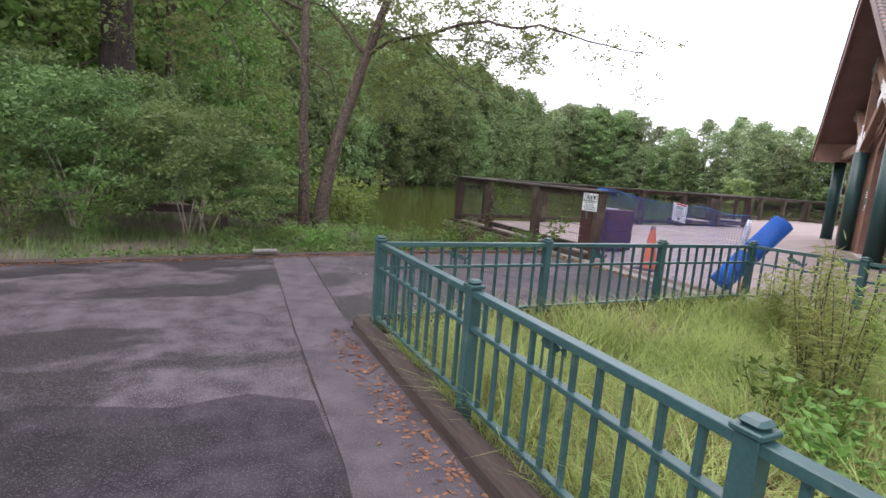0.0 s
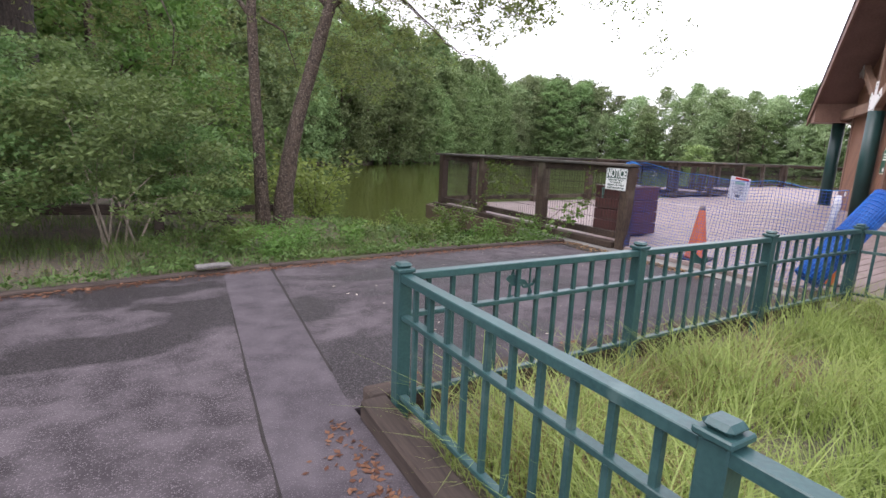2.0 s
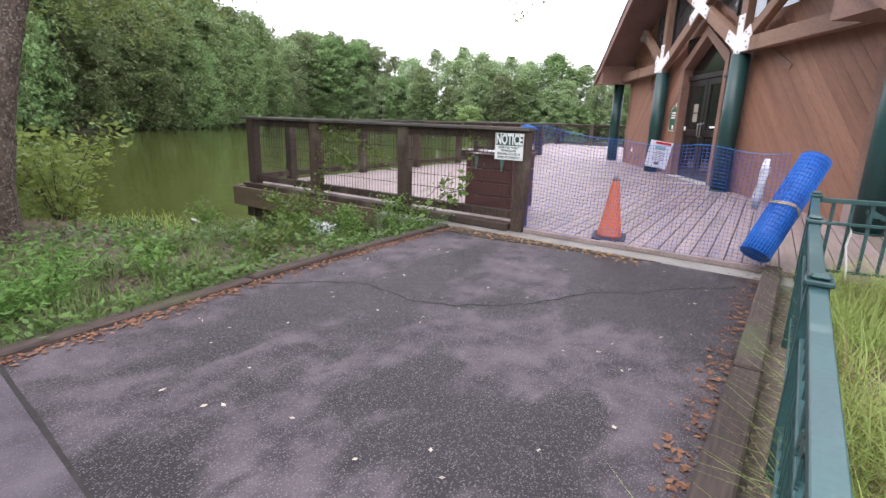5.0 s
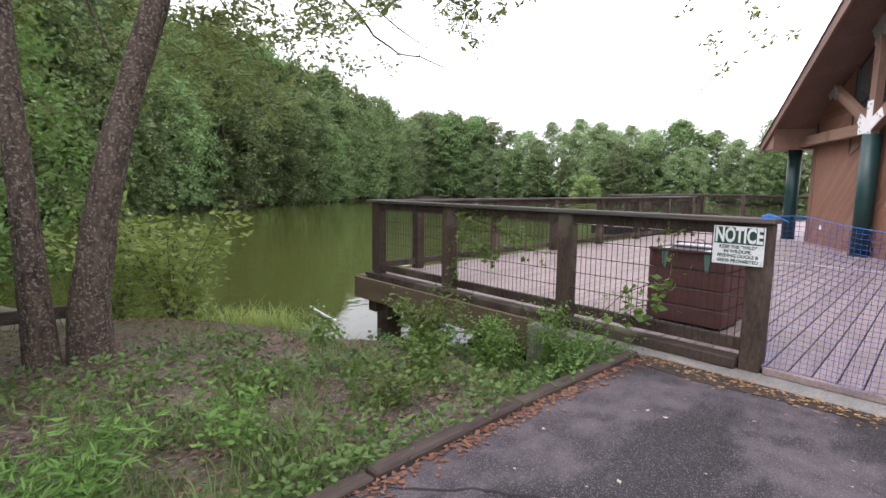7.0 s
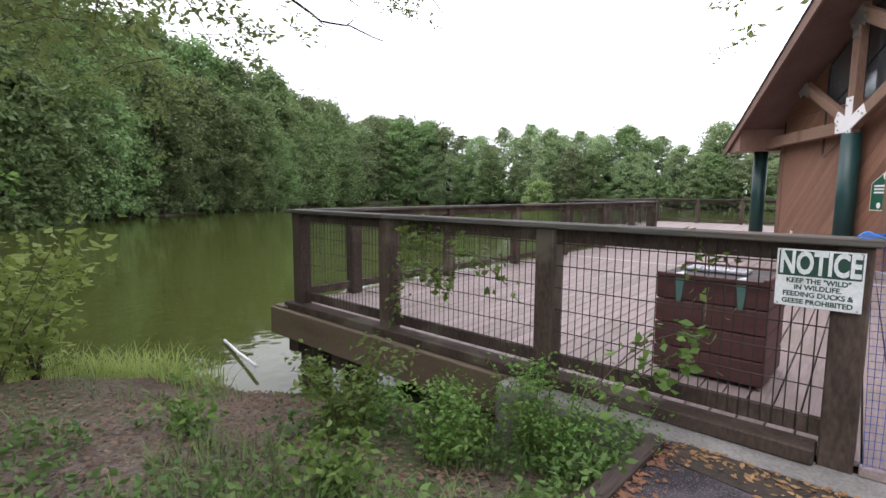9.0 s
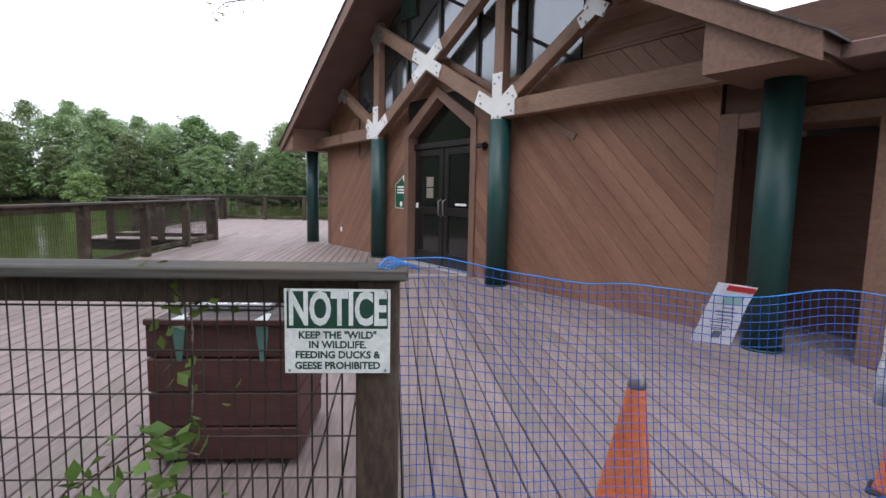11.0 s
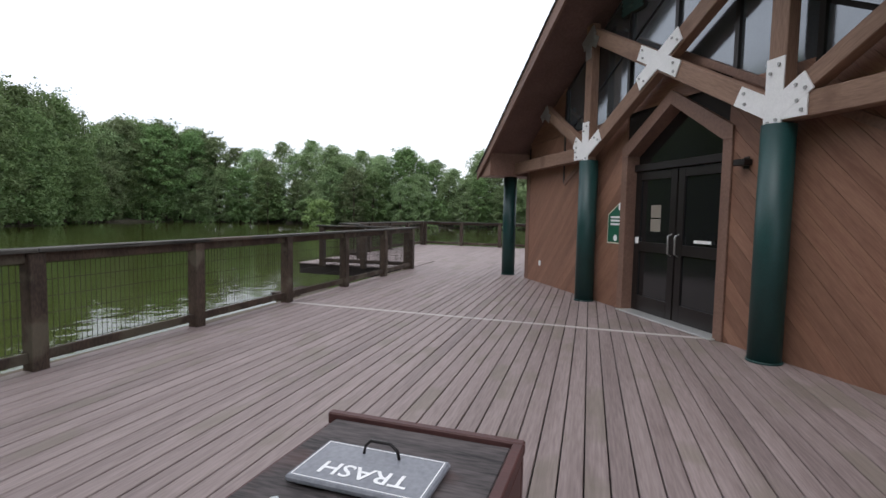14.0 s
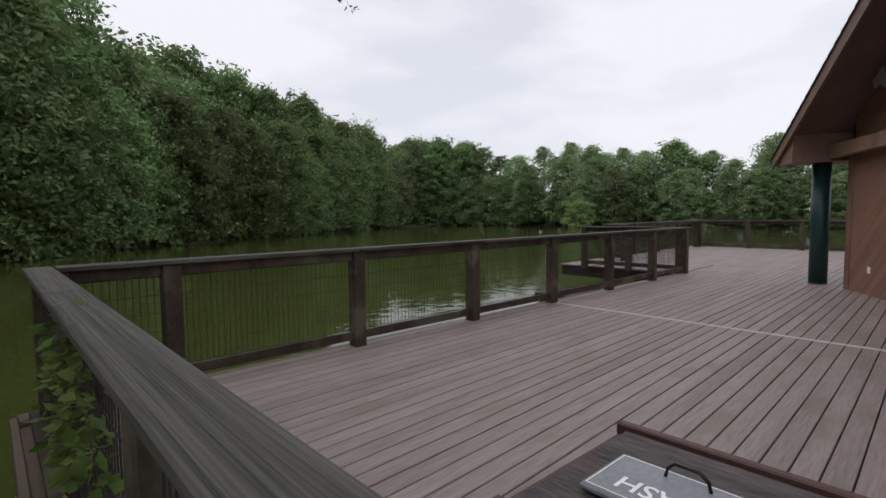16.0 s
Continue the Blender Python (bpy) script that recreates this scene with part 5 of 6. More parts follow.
for x, y, k, s in ((-10.2, 9.8, 2, 0.95), (-11.5, 7.5, 0, 0.9), (-14, 6.0, 1, 1.0), (-10, 13, 3, 0.95), (-6.5, 13.5, 1, 0.85), (-16, 11, 0, 1.1),
                   (-20, 7, 3, 1.1), (-13, 17, 2, 1.1), (-18, 3.5, 1, 0.9), (-24, 12, 0, 1.1), (-8.5, 18, 0, 0.9), (-26, 4, 2, 1.1), (-4.6, 15.6, 0, 0.8), (-7.4, 20.6, 1, 1.0), (-10.6, 22.6, 0, 1.1), (-11.6, 25.6, 1, 1.15), (-14.5, 28.5, 0, 1.2),
                   (-14.5, 22.5, 1, 1.25), (-17, 26, 0, 1.3), (-9.0, 16.0, 1, 1.0), (-13.4, 31, 1, 1.3), (-17, 33, 0, 1.4)):
    place_tree(NEARKINDS[k % 2], x, y, s * 1.05)


def thicket():
    """Low growth that hangs over the far shore, one mass of leaves."""
    cs, rs = [], []
    a = LAKE_A[10:24]
    for p, q in zip(a, a[1:]):
        d = q - p
        length = np.linalg.norm(d)
        nrm = np.array([-d[1], d[0]]) / length
        for s in np.arange(0, length, 0.9):
            for _ in range(2):
                c = p + d * s / length + nrm * RNG.uniform(-0.2, 4.5)
                cs.append((c[0], c[1], RNG.uniform(-0.6, 3.4)))
                rs.append(RNG.uniform(0.7, 1.5))
            for _ in range(2):
                c = p + d * s / length + nrm * RNG.uniform(6, 13)
                cs.append((c[0], c[1], RNG.uniform(0.2, 5.5)))
                rs.append(RNG.uniform(1.4, 2.4))
    return leaf_mesh("shore_thicket", clump_points(cs, rs, 42, 0.8), 0.6, LEAF_FAR)


willow = forest_tree("shore_willow", 4.8, 2.3, 26, 90, 0.34, 0.04, "pale yellow-green rounded willow on the far shore", leafy("willow_leaves", (0.21, 0.29, 0.105), (0.36, 0.45, 0.18), 0.45, 0.5, 0.4, 0.05), 0)
willow.matrix_world = pose(69.8, 45.0, -1.2) @ Matrix.Diagonal((1.1, 1.1, 0.9, 1))
willow["group"] = "shore willows"
tagged(new("shore_thicket", thicket()), "dense low green growth overhanging the far shore", "thicket", kind="stuff")
for k in KINDS + NEARKINDS:
    bpy.data.objects.remove(k.children[1]), bpy.data.objects.remove(k.children[0])
    bpy.data.objects.remove(k)


# ---- near plants ----
def scatter(x0, x1, y0, y1, count):
    return np.stack([RNG.uniform(x0, x1, count), RNG.uniform(y0, y1, count)], -1)


def grass_mesh(name, xy, z, height, width, material, lean=0.5, field=None):
    """Curved blades of grass: each a bent tapering strip."""
    n = len(xy)
    h = height * RNG.uniform(0.45, 1.25, n) * (1 if field is None else field)
    a = RNG.uniform(0, math.tau, n)
    d = np.stack([np.cos(a), np.sin(a), np.zeros(n)], -1)
    s = np.stack([-np.sin(a), np.cos(a), np.zeros(n)], -1) * (width * RNG.uniform(0.6, 1.3, n))[:, None]
    base = np.concatenate([xy, np.asarray(z, float).reshape(-1, 1) * np.ones((n, 1))], 1)
    bend = (lean * h * RNG.uniform(0.2, 1.4, n))[:, None]
    up = np.array([0, 0, 1.0])
    v = np.empty((n, 5, 3))
    v[:, 0], v[:, 1] = base - s / 2, base + s / 2
    mid = base + up * (h * 0.6)[:, None] + d * bend * 0.35
    v[:, 2], v[:, 3] = mid - s * 0.4, mid + s * 0.4
    v[:, 4] = base + up * (h * 0.95)[:, None] + d * bend
    i = np.arange(n)[:, None] * 5
    f = np.concatenate([i + [0, 1, 3], i + [0, 3, 2], i + [2, 3, 4]], 1).reshape(-1)
    me = bpy.data.meshes.new(name)
    me.vertices.add(5 * n)
    me.vertices.foreach_set("co", v.reshape(-1))
    me.loops.add(9 * n)
    me.loops.foreach_set("vertex_index", f.astype(np.int32))
    me.polygons.add(3 * n)
    me.polygons.foreach_set("loop_start", np.arange(0, 9 * n, 3, dtype=np.int32))
    me.update()
    me.validate()
    me.materials.append(material)
    return me


def patchy(xy, scale, cut, seed=0.0):
    k = np.array([noise.noise(Vector((x * scale + seed, y * scale, seed))) for x, y in xy])
    return xy[k > cut]


def tuft_height(xy):
    """Tufts and hollows: the height of the growth from place to place."""
    k = np.array([0.6 * noise.noise(Vector((x * 1.6, y * 1.6, 5))) + 0.7 * noise.noise(Vector((x * 5, y * 5, 8))) for x, y in xy])
    return np.clip(0.95 + 1.15 * k, 0.35, 1.9)


# tall grass in the fenced yard
yard = np.concatenate([scatter(-4.40, 0.1, -7.0, -2.68, 46000), scatter(-4.5, 1.0, -14, -7, 7000)])
yard = patchy(yard, 2.4, -0.22, 2.0)
yard = yard[(yard[:, 0] < -0.12 + (-2.62 - yard[:, 1]) * 0.25) & (yard[:, 1] < -2.66)]
tagged(new("tall_grass", grass_mesh("tall_grass", yard, -0.12, 0.27, 0.0055, GRASS, 1.35, tuft_height(yard))), "tall yellow-green grass filling the fenced yard", "grass", kind="stuff")
DRY = leafy("dry_grass", (0.16, 0.12, 0.045), (0.34, 0.27, 0.12), 0.25)
dry = patchy(scatter(-4.3, 0.2, -7, -2.7, 19000), 0.9, -0.06, 9.0)
dry = dry[(dry[:, 0] < -0.15 + (-2.62 - dry[:, 1]) * 0.25)]
tagged(new("dry_grass", grass_mesh("dry_grass", dry, -0.12, 0.22, 0.005, DRY, 1.5, tuft_height(dry))), "dry tan grass tufts among the green", "grass", kind="stuff")


PALESTEM = surface("pale_stem", (0.16, 0.13, 0.10), (0.36, 0.31, 0.26), 9, 0.9, 0.4, vary=0.1)


def weed(name, x, y, h, spread, count, leaf, label, material, stems=6, narrow=0.5, category="weed", group="weeds on the bank"):
    """A leafy plant: thin stems that fan out, with leaves along them."""
    z = float(ground_height(x, y))
    t = thing(name, pose(x, y, z - 0.03, 0, 0, RNG.uniform(0, 360)), label, category, group)
    bm = bmesh.new()
    pts = []
    for k in range(stems):
        a, r = RNG.uniform(0, math.tau), spread * RNG.uniform(0.3, 1.0)
        hh = h * RNG.uniform(0.6, 1.05)
        line = [Vector((r * math.cos(a) * f ** 1.3, r * math.sin(a) * f ** 1.3, hh * f * (1.1 - 0.1 * f))) + 0.03 * noise.noise_vector(Vector((k, f * 3, x))) for f in (0, 0.35, 0.7, 1)]
        tube(bm, line, [(0.006 if h < 1.75 else 0.016) * h ** 0.5, (0.005 if h < 1.75 else 0.011) * h ** 0.5, 0.0035, 0.0015], 4, False)
        m = count // stems
        f = RNG.uniform(0.05, 1.0, m) ** 0.8 * 3
        i = np.minimum(f.astype(int), 2)
        la = np.array([list(v) for v in line])
        p = la[i] * (1 - (f - i))[:, None] + la[i + 1] * (f - i)[:, None]
        pts.append(p + RNG.normal(size=(m, 3)) * spread * np.array([0.16, 0.16, 0.07]))
    tagged(part("stem", bm, PALESTEM if h > 1.75 else BARK if h > 0.9 else material, t), kind="stuff")
    part("leaves", leaf_mesh("leaves", np.concatenate(pts), leaf, material, 0.05, narrow), None, t)
    return t


for x, y, h, sp, c, lf, lab in (
        (-1.25, 2.25, 0.62, 0.38, 800, 0.065, "bright green leafy weed on the bank"), (-0.95, 1.75, 0.5, 0.32, 650, 0.06, "bright green leafy weed near the kerb"),
        (-0.55, 1.75, 0.55, 0.42, 560, 0.048, "tangled green shrub against the deck"), (-0.42, 1.3, 0.55, 0.36, 420, 0.046, "tangled green shrub against the railing"),
        (-0.8, 2.5, 0.26, 0.28, 420, 0.05, "green leafy weed beside the deck"), (-1.75, 1.7, 0.38, 0.3, 260, 0.07, "small green weed on the bank"),
        (-2.3, 1.3, 0.34, 0.3, 240, 0.065, "small green weed beside the kerb"), (-1.9, 2.9, 0.4, 0.26, 200, 0.07, "sparse green weed on bare soil"),
        (-3.2, 1.4, 0.4, 0.35, 300, 0.06, "low feathery green weed"),
        (-2.9, 2.1, 0.3, 0.3, 220, 0.06, "low green weed on the bank"), (-0.3, 1.55, 0.72, 0.3, 480, 0.055, "tall green weed growing up beside the railing"), (-0.35, 0.98, 0.3, 0.22, 200, 0.055, "small fern-like weed by the sill"),
        (-0.45, 0.95, 0.55, 0.34, 420, 0.04, "fine-leaved green weed by the sill"), (-0.5, 1.2, 0.66, 0.36, 480, 0.04, "fine-leaved green weed hiding the sill"), (-0.4, 1.5, 0.7, 0.34, 440, 0.04, "fine-leaved green weed hiding the sill")):
    weed("leafy_weed", x, y, h, sp, int(c * 1.4), lf * 0.78, lab, LEAF_NEAR, 9)
YELLOWLEAF = leafy("yellow_green_leaves", (0.17, 0.26, 0.05), (0.34, 0.45, 0.13), 0.4)
for x, y, h, sp, c in ((-2.55, 5.35, 1.6, 0.95, 900), (-2.2, 6.0, 1.35, 0.75, 650), (-3.0, 5.9, 1.4, 0.8, 600)):
    weed("shore_bush", x, y, h, sp, c, 0.105, "yellow-green bush with upright shoots at the water", YELLOWLEAF, 11, 0.5, "bush", "shore bushes")
shore = scatter(-2.3, -0.75, 4.9, 7.0, 1300)
shore = shore[np.abs(lake_distance(shore[:, 0], shore[:, 1]) - 0.35) < 0.45]
tagged(new("shore_grass", grass_mesh("shore_grass", shore, ground_height(shore[:, 0], shore[:, 1]) - 0.02, 0.34, 0.012, GRASS, 0.9)), "bright yellow-green grass at the water edge", "grass", kind="stuff")

# low growth on the bank
low = np.concatenate([patchy(scatter(-4.6, -0.4, 0.92, 2.6, 6500), 1.7, 0.10, 4.0), patchy(scatter(-4.4, -0.9, 3.0, 6.5, 2500), 1.3, 0.18, 4.0),
                      patchy(scatter(-14, -4.4, 0.0, 5, 13000), 1.0, -0.25, 4.0), patchy(scatter(-5.8, -2.6, 0.6, 2.2, 4500), 2.2, -0.05, 1.0)])
low = low[(lake_distance(low[:, 0], low[:, 1]) > 0.25) & (low[:, 1] > np.interp(low[:, 0], [-12, -7, -4.4, -2.9], [-0.2, 0.34, 0.68, 0.8]))]
BANKGRASS = leafy("bank_grass", (0.065, 0.105, 0.025), (0.165, 0.225, 0.065), 0.25)
tagged(new("bank_grass", grass_mesh("bank_grass", low, ground_height(low[:, 0], low[:, 1]) - 0.01, 0.17, 0.006, BANKGRASS, 1.1)), "low ragged green grass on the soil bank", "grass", kind="stuff")
ground_leaves = np.concatenate([scatter(-4.4, -0.4, 0.9, 5.4, 14000), scatter(-13, -4.4, 0.9, 3.2, 3500)])
ground_leaves = ground_leaves[lake_distance(ground_leaves[:, 0], ground_leaves[:, 1]) > 0.15]
gl = np.concatenate([ground_leaves, (ground_height(ground_leaves[:, 0], ground_leaves[:, 1]) + 0.012)[:, None]], 1)
LITTER = leafy("dead_leaves", (0.06, 0.038, 0.027), (0.27, 0.185, 0.125), 0.1, 0.8)
REDLITTER = leafy("red_brown_leaves", (0.085, 0.036, 0.020), (0.30, 0.165, 0.09), 0.1, 0.8)
HERB = leafy("low_herbs", (0.04, 0.085, 0.02), (0.125, 0.20, 0.05), 0.25)


def flat_leaves(name, p, size, material):
    me = leaf_mesh(name, np.zeros((len(p), 3)), size, material, 0.0, 0.6)
    co = np.empty(len(me.vertices) * 3)
    me.vertices.foreach_get("co", co)
    co = co.reshape(-1, 4, 3)
    co[:, :, 2] = np.abs(co[:, :, 2]) * 0.35
    co += p[:, None, :]
    me.vertices.foreach_set("co", co.reshape(-1))
    me.update()
    return me


tagged(new("leaf_litter", flat_leaves("leaf_litter", gl, 0.042, LITTER)), "brown dead leaves lying on the soil bank", "leaf litter", kind="stuff")
herb_xy = patchy(scatter(-5.5, -0.3, 0.70, 3.4, 9500), 1.2, 0.0, 4.0)
herb = np.concatenate([herb_xy, (ground_height(herb_xy[:, 0], herb_xy[:, 1]) + RNG.uniform(0.02, 0.14, len(herb_xy)))[:, None]], 1)
tagged(new("low_herbs", leaf_mesh("low_herbs", herb, 0.05, HERB, 0.0, 0.55)), "small green herbs covering the bank", "herbs", kind="stuff")
def kerb_y(x):
    return np.interp(x, [-12, -7, -4.4, -2.9, -1.8, -0.33], [-0.34, 0.21, 0.56, 0.67, 0.72, 0.72])


bank_x = RNG.uniform(-8.0, -0.35, 1700)
side = np.concatenate([np.stack([bank_x, kerb_y(bank_x) - 0.055 - np.abs(RNG.normal(0, 0.06, 1700)), np.full(1700, PATH_Z + 0.006)], -1),
                       np.stack([RNG.uniform(-4.4, -0.2, 420), -2.37 + np.abs(RNG.normal(0, 0.07, 420)), np.full(420, PATH_Z + 0.004)], -1),
                       np.stack([-4.68 - np.abs(RNG.normal(0, 0.10, 1100)), RNG.uniform(-9, -2.5, 1100), np.full(1100, PATH_Z + 0.006)], -1)])
creep_xy = np.stack([RNG.uniform(-7.0, -0.35, 1500), np.zeros(1500)], -1)
creep_xy[:, 1] = kerb_y(creep_xy[:, 0]) + RNG.normal(0.12, 0.06, 1500)
creep = np.concatenate([creep_xy, np.full((1500, 1), -0.02) + RNG.uniform(0, 0.05, (1500, 1))], 1)
tagged(new("kerb_creepers", leaf_mesh("kerb_creepers", creep, 0.05, HERB, 0.0, 0.5)), "small green creepers growing over the bank kerb", "creeper", kind="stuff")
tagged(new("kerb_leaves", flat_leaves("kerb_leaves", side, 0.038, REDLITTER)), "curled brown leaves gathered along the kerbs", "leaf litter", kind="stuff")


# ---- near trees ----
def near_tree(name, base, top, r0, r1, label, limbs, lumps, per, leaf, material, bark=BARK, bow=1.5):
    """A single tree: rough tapered trunk, limbs that fork, and loose leaf sprays."""
    x, y = base
    z = float(ground_height(x, y)) - 0.15
    t = thing(name, pose(x, y, z), label, "tree")
    bm = bmesh.new()
    line = [Vector((top[0] * f ** bow, top[1] * f ** bow, top[2] * f)) + 0.06 * noise.noise_vector(Vector((f * 4, x, y))) * (f > 0) for f in np.linspace(0, 1, 12).tolist()]
    rings = 110
    fine_line = [line[int(k)].lerp(line[min(11, int(k) + 1)], k - int(k)) for k in np.linspace(0, 10.999, rings).tolist()]
    tube(bm, fine_line, [(r0 + 0.5 * r0 * math.exp(-9 * f)) * (1 - f) + r1 * f for f in np.linspace(0, 1, rings).tolist()], 40)
    for i, v in enumerate(bm.verts):
        c = fine_line[min(rings - 1, i // 40)]
        q = Vector((v.co.x * 26, v.co.y * 26, v.co.z * 6.5))
        v.co += (v.co - c).normalized() * r0 * (0.16 * abs(noise.noise(q)) - 0.10 * abs(noise.noise(q * 2.3)) + 0.08 * noise.noise(v.co * 3))
    part("trunk", bm, bark, t)
    for pts, r in limbs:
        bm = bmesh.new()
        start = line[min(11, max(0, round(pts[0] * 11)))]
        chain = [start] + [Vector(p) for p in pts[1:]]
        full = [chain[0]]
        for a, b in zip(chain, chain[1:]):
            for f in (0.33, 0.66, 1.0):
                full.append(a.lerp(b, f) + 0.07 * noise.noise_vector(Vector((f * 2, a.x, b.z))) * (f < 1))
        tube(bm, full, [r * (1 - 0.85 * i / (len(full) - 1)) for i in range(len(full))], 7)
        part("limb", bm, bark, t)
    pts = clump_points([c for c, _ in lumps], [r for _, r in lumps], per, 0.8, 0.1)
    part("crown", leaf_mesh("crown", pts, leaf, material), None, t)
    return t


def sprays(centres, spread, n, r):
    out = []
    for c in centres:
        for _ in range(n):
            out.append((tuple(np.asarray(c) + RNG.normal(size=3) * spread), r * RNG.uniform(0.5, 1.3)))
    return out


OAK = leafy("canopy_leaves", (0.13, 0.19, 0.05), (0.30, 0.38, 0.13), 0.5)


def leafy_limbs(owner, lines, centres, twigs, length, per, leaf, spread=0.18, label=""):
    """Bare limbs through given places and, round the given centres, drooping twigs set with leaves, all in the owner's own space."""
    back = owner.matrix_world.inverted()
    for pts, r in lines:
        bm = bmesh.new()
        chain = [back @ Vector(p) for p in pts]
        full = [chain[0]]
        for a, b in zip(chain, chain[1:]):
            for f in (0.33, 0.66, 1.0):
                full.append(a.lerp(b, f) + 0.035 * noise.noise_vector(Vector((f * 2 + a.y, a.x, b.z))) * (f < 1))
        tube(bm, full, [r * (1 - 0.8 * i / (len(full) - 1)) for i in range(len(full))], 7)
        part("limb", bm, BARK, owner)
    bm = bmesh.new()
    leaves = []
    for c in centres:
        for _ in range(twigs):
            a, k = RNG.uniform(0, math.tau), length * RNG.uniform(0.6, 1.3)
            s0 = np.array(back @ Vector(c)) + RNG.normal(0, spread, 3)
            d = np.array([math.cos(a), math.sin(a), RNG.uniform(-0.55, 0.25)])
            line = [s0, s0 + d * k * 0.5 + [0, 0, 0.02], s0 + d * k - [0, 0, 0.12 * k]]
            tube(bm, [Vector(p) for p in line], [0.0045, 0.003, 0.0012], 3, False)
            f = RNG.uniform(0.1, 1.05, per)[:, None]
            leaves.append(line[0] * (1 - f) + line[2] * f + RNG.normal(0, 0.035, (per, 3)))
    tagged(part("twig", bm, BARK, owner), kind="stuff")
    part("leaves", leaf_mesh("leaves", np.concatenate(leaves), leaf, OAK, 0.3, 0.42), None, owner, label)


leaning = near_tree("leaning_tree", (-3.60, 3.47), (1.75, -0.1, 6.2), 0.118, 0.055, "leaning tree with rough grey-brown bark on the bank",
                    [((0.5, (0.2, 1.0, 4.4), (-0.6, 1.6, 4.6)), 0.04), ((0.95, (1.6, 0.6, 7.4), (2.0, 1.0, 8.4)), 0.05)],
                    sprays([(1.2, 0.4, 5.6), (0.3, 1.2, 5.4), (1.8, 0.8, 6.4), (2.0, 0.6, 7.6), (3.4, 1.4, 6.4), (0.2, -0.6, 6.2)], 0.5, 14, 0.34), 50, 0.066, OAK)
leafy_limbs(leaning, [([(-2.83, 3.7, 3.15), (-2.49, 3.4, 3.46), (-2.02, 2.84, 3.55), (-1.57, 2.2, 3.70), (-1.33, 1.63, 3.68), (-1.16, 1.18, 3.52), (-0.87, 0.82, 3.54), (-0.53, 0.64, 3.45), (-0.1, 0.62, 3.40), (0.5, 0.5, 3.35), (1.0, 0.3, 3.3)], 0.034),
                      ([(-2.11, 3.0, 3.52), (-1.48, 3.08, 3.15), (-0.91, 3.09, 2.84), (-0.45, 3.07, 2.69)], 0.014),
                      ([(-2.75, 3.7, 3.4), (-2.2, 4.0, 3.9), (-1.3, 4.5, 3.9), (-0.41, 4.57, 3.42), (-0.24, 4.50, 3.19), (0.09, 4.41, 3.01), (0.30, 4.2, 2.97), (0.54, 3.95, 2.82)], 0.026),
                      ([(0.28, 4.22, 2.98), (0.36, 4.22, 3.06), (0.42, 4.2, 3.12)], 0.006), ([(0.07, 4.42, 3.02), (0.12, 4.3, 2.92), (0.16, 4.2, 2.86)], 0.006),
                      ([(-2.2, 4.0, 3.9), (-1.6, 4.9, 3.9), (-1.37, 4.92, 3.23), (-1.18, 4.57, 2.93), (-1.0, 4.32, 2.39)], 0.012),
                      ([(-2.6, 3.9, 3.9), (-2.2, 5.2, 3.8), (-1.5, 6.0, 3.5), (-0.9, 6.1, 2.6)], 0.02),
                      ([(-1.3, 4.5, 3.9), (0.4, 5.0, 4.3), (1.9, 4.9, 4.1), (2.05, 4.5, 3.6)], 0.02)],
            [(-2.34, 3.05, 3.79), (-2.02, 2.84, 3.5), (-1.64, 2.41, 3.45), (-1.42, 2.12, 3.65), (-1.08, 1.67, 3.3), (-0.92, 1.31, 3.05), (-0.76, 1.31, 3.44), (-1.28, 1.96, 3.1), (-2.04, 3.22, 3.05),
             (-2.49, 3.63, 2.75), (-2.26, 3.67, 2.35), (-2.66, 4.08, 3.64), (-1.9, 2.6, 3.9), (-1.2, 1.9, 3.9), (-0.6, 1.0, 3.75), (-2.2, 3.3, 4.1), (-2.7, 3.7, 4.2), (-1.5, 2.5, 4.1), (-2.4, 3.4, 3.3)], 24, 0.32, 18, 0.076, 0.22)
leafy_limbs(leaning, [], [
             (-1.54, 5.68, 3.57), (-1.4, 5.51, 3.28), (-1.11, 4.83, 3.26), (-1.07, 4.49, 3.06), (-0.87, 4.31, 3.13), (-0.79, 4.19, 2.8), (-0.9, 4.38, 3.45), (-0.55, 4.07, 3.5),
             (2.5, 6.0, 4.5), (2.7, 5.7, 4.25)], 13, 0.28, 17, 0.07, 0.16)
leafy_limbs(leaning, [], [(-1.79, 6.25, 3.14), (-1.49, 5.97, 3.13), (-1.2, 5.93, 2.84), (-1.08, 5.76, 2.49), (-2.03, 6.4, 2.68), (-1.64, 6.03, 2.67), (-1.71, 6.23, 3.48), (-1.16, 6.28, 3.54), (-1.38, 6.3, 2.47), (-0.77, 6.0, 2.42),
                          (-2.14, 6.57, 3.15), (-2.4, 6.3, 3.5), (-2.7, 6.4, 3.0), (-2.5, 6.1, 2.5), (-1.9, 6.1, 3.9)], 14, 0.36, 18, 0.066, 0.22, "yellow-green drooping leaves")
leafy_limbs(leaning, [], [(0.04, 0.7, 3.45), (0.48, 0.69, 3.3), (0.76, 0.51, 3.09), (0.25, 0.74, 2.98), (0.33, 0.59, 3.6), (1.1, 0.48, 2.66), (0.53, 0.46, 3.5),
                          (1.44, 0.95, 2.68), (0.7, 0.35, 3.45), (1.15, 0.1, 3.5)], 5, 0.17, 12, 0.06, 0.14)
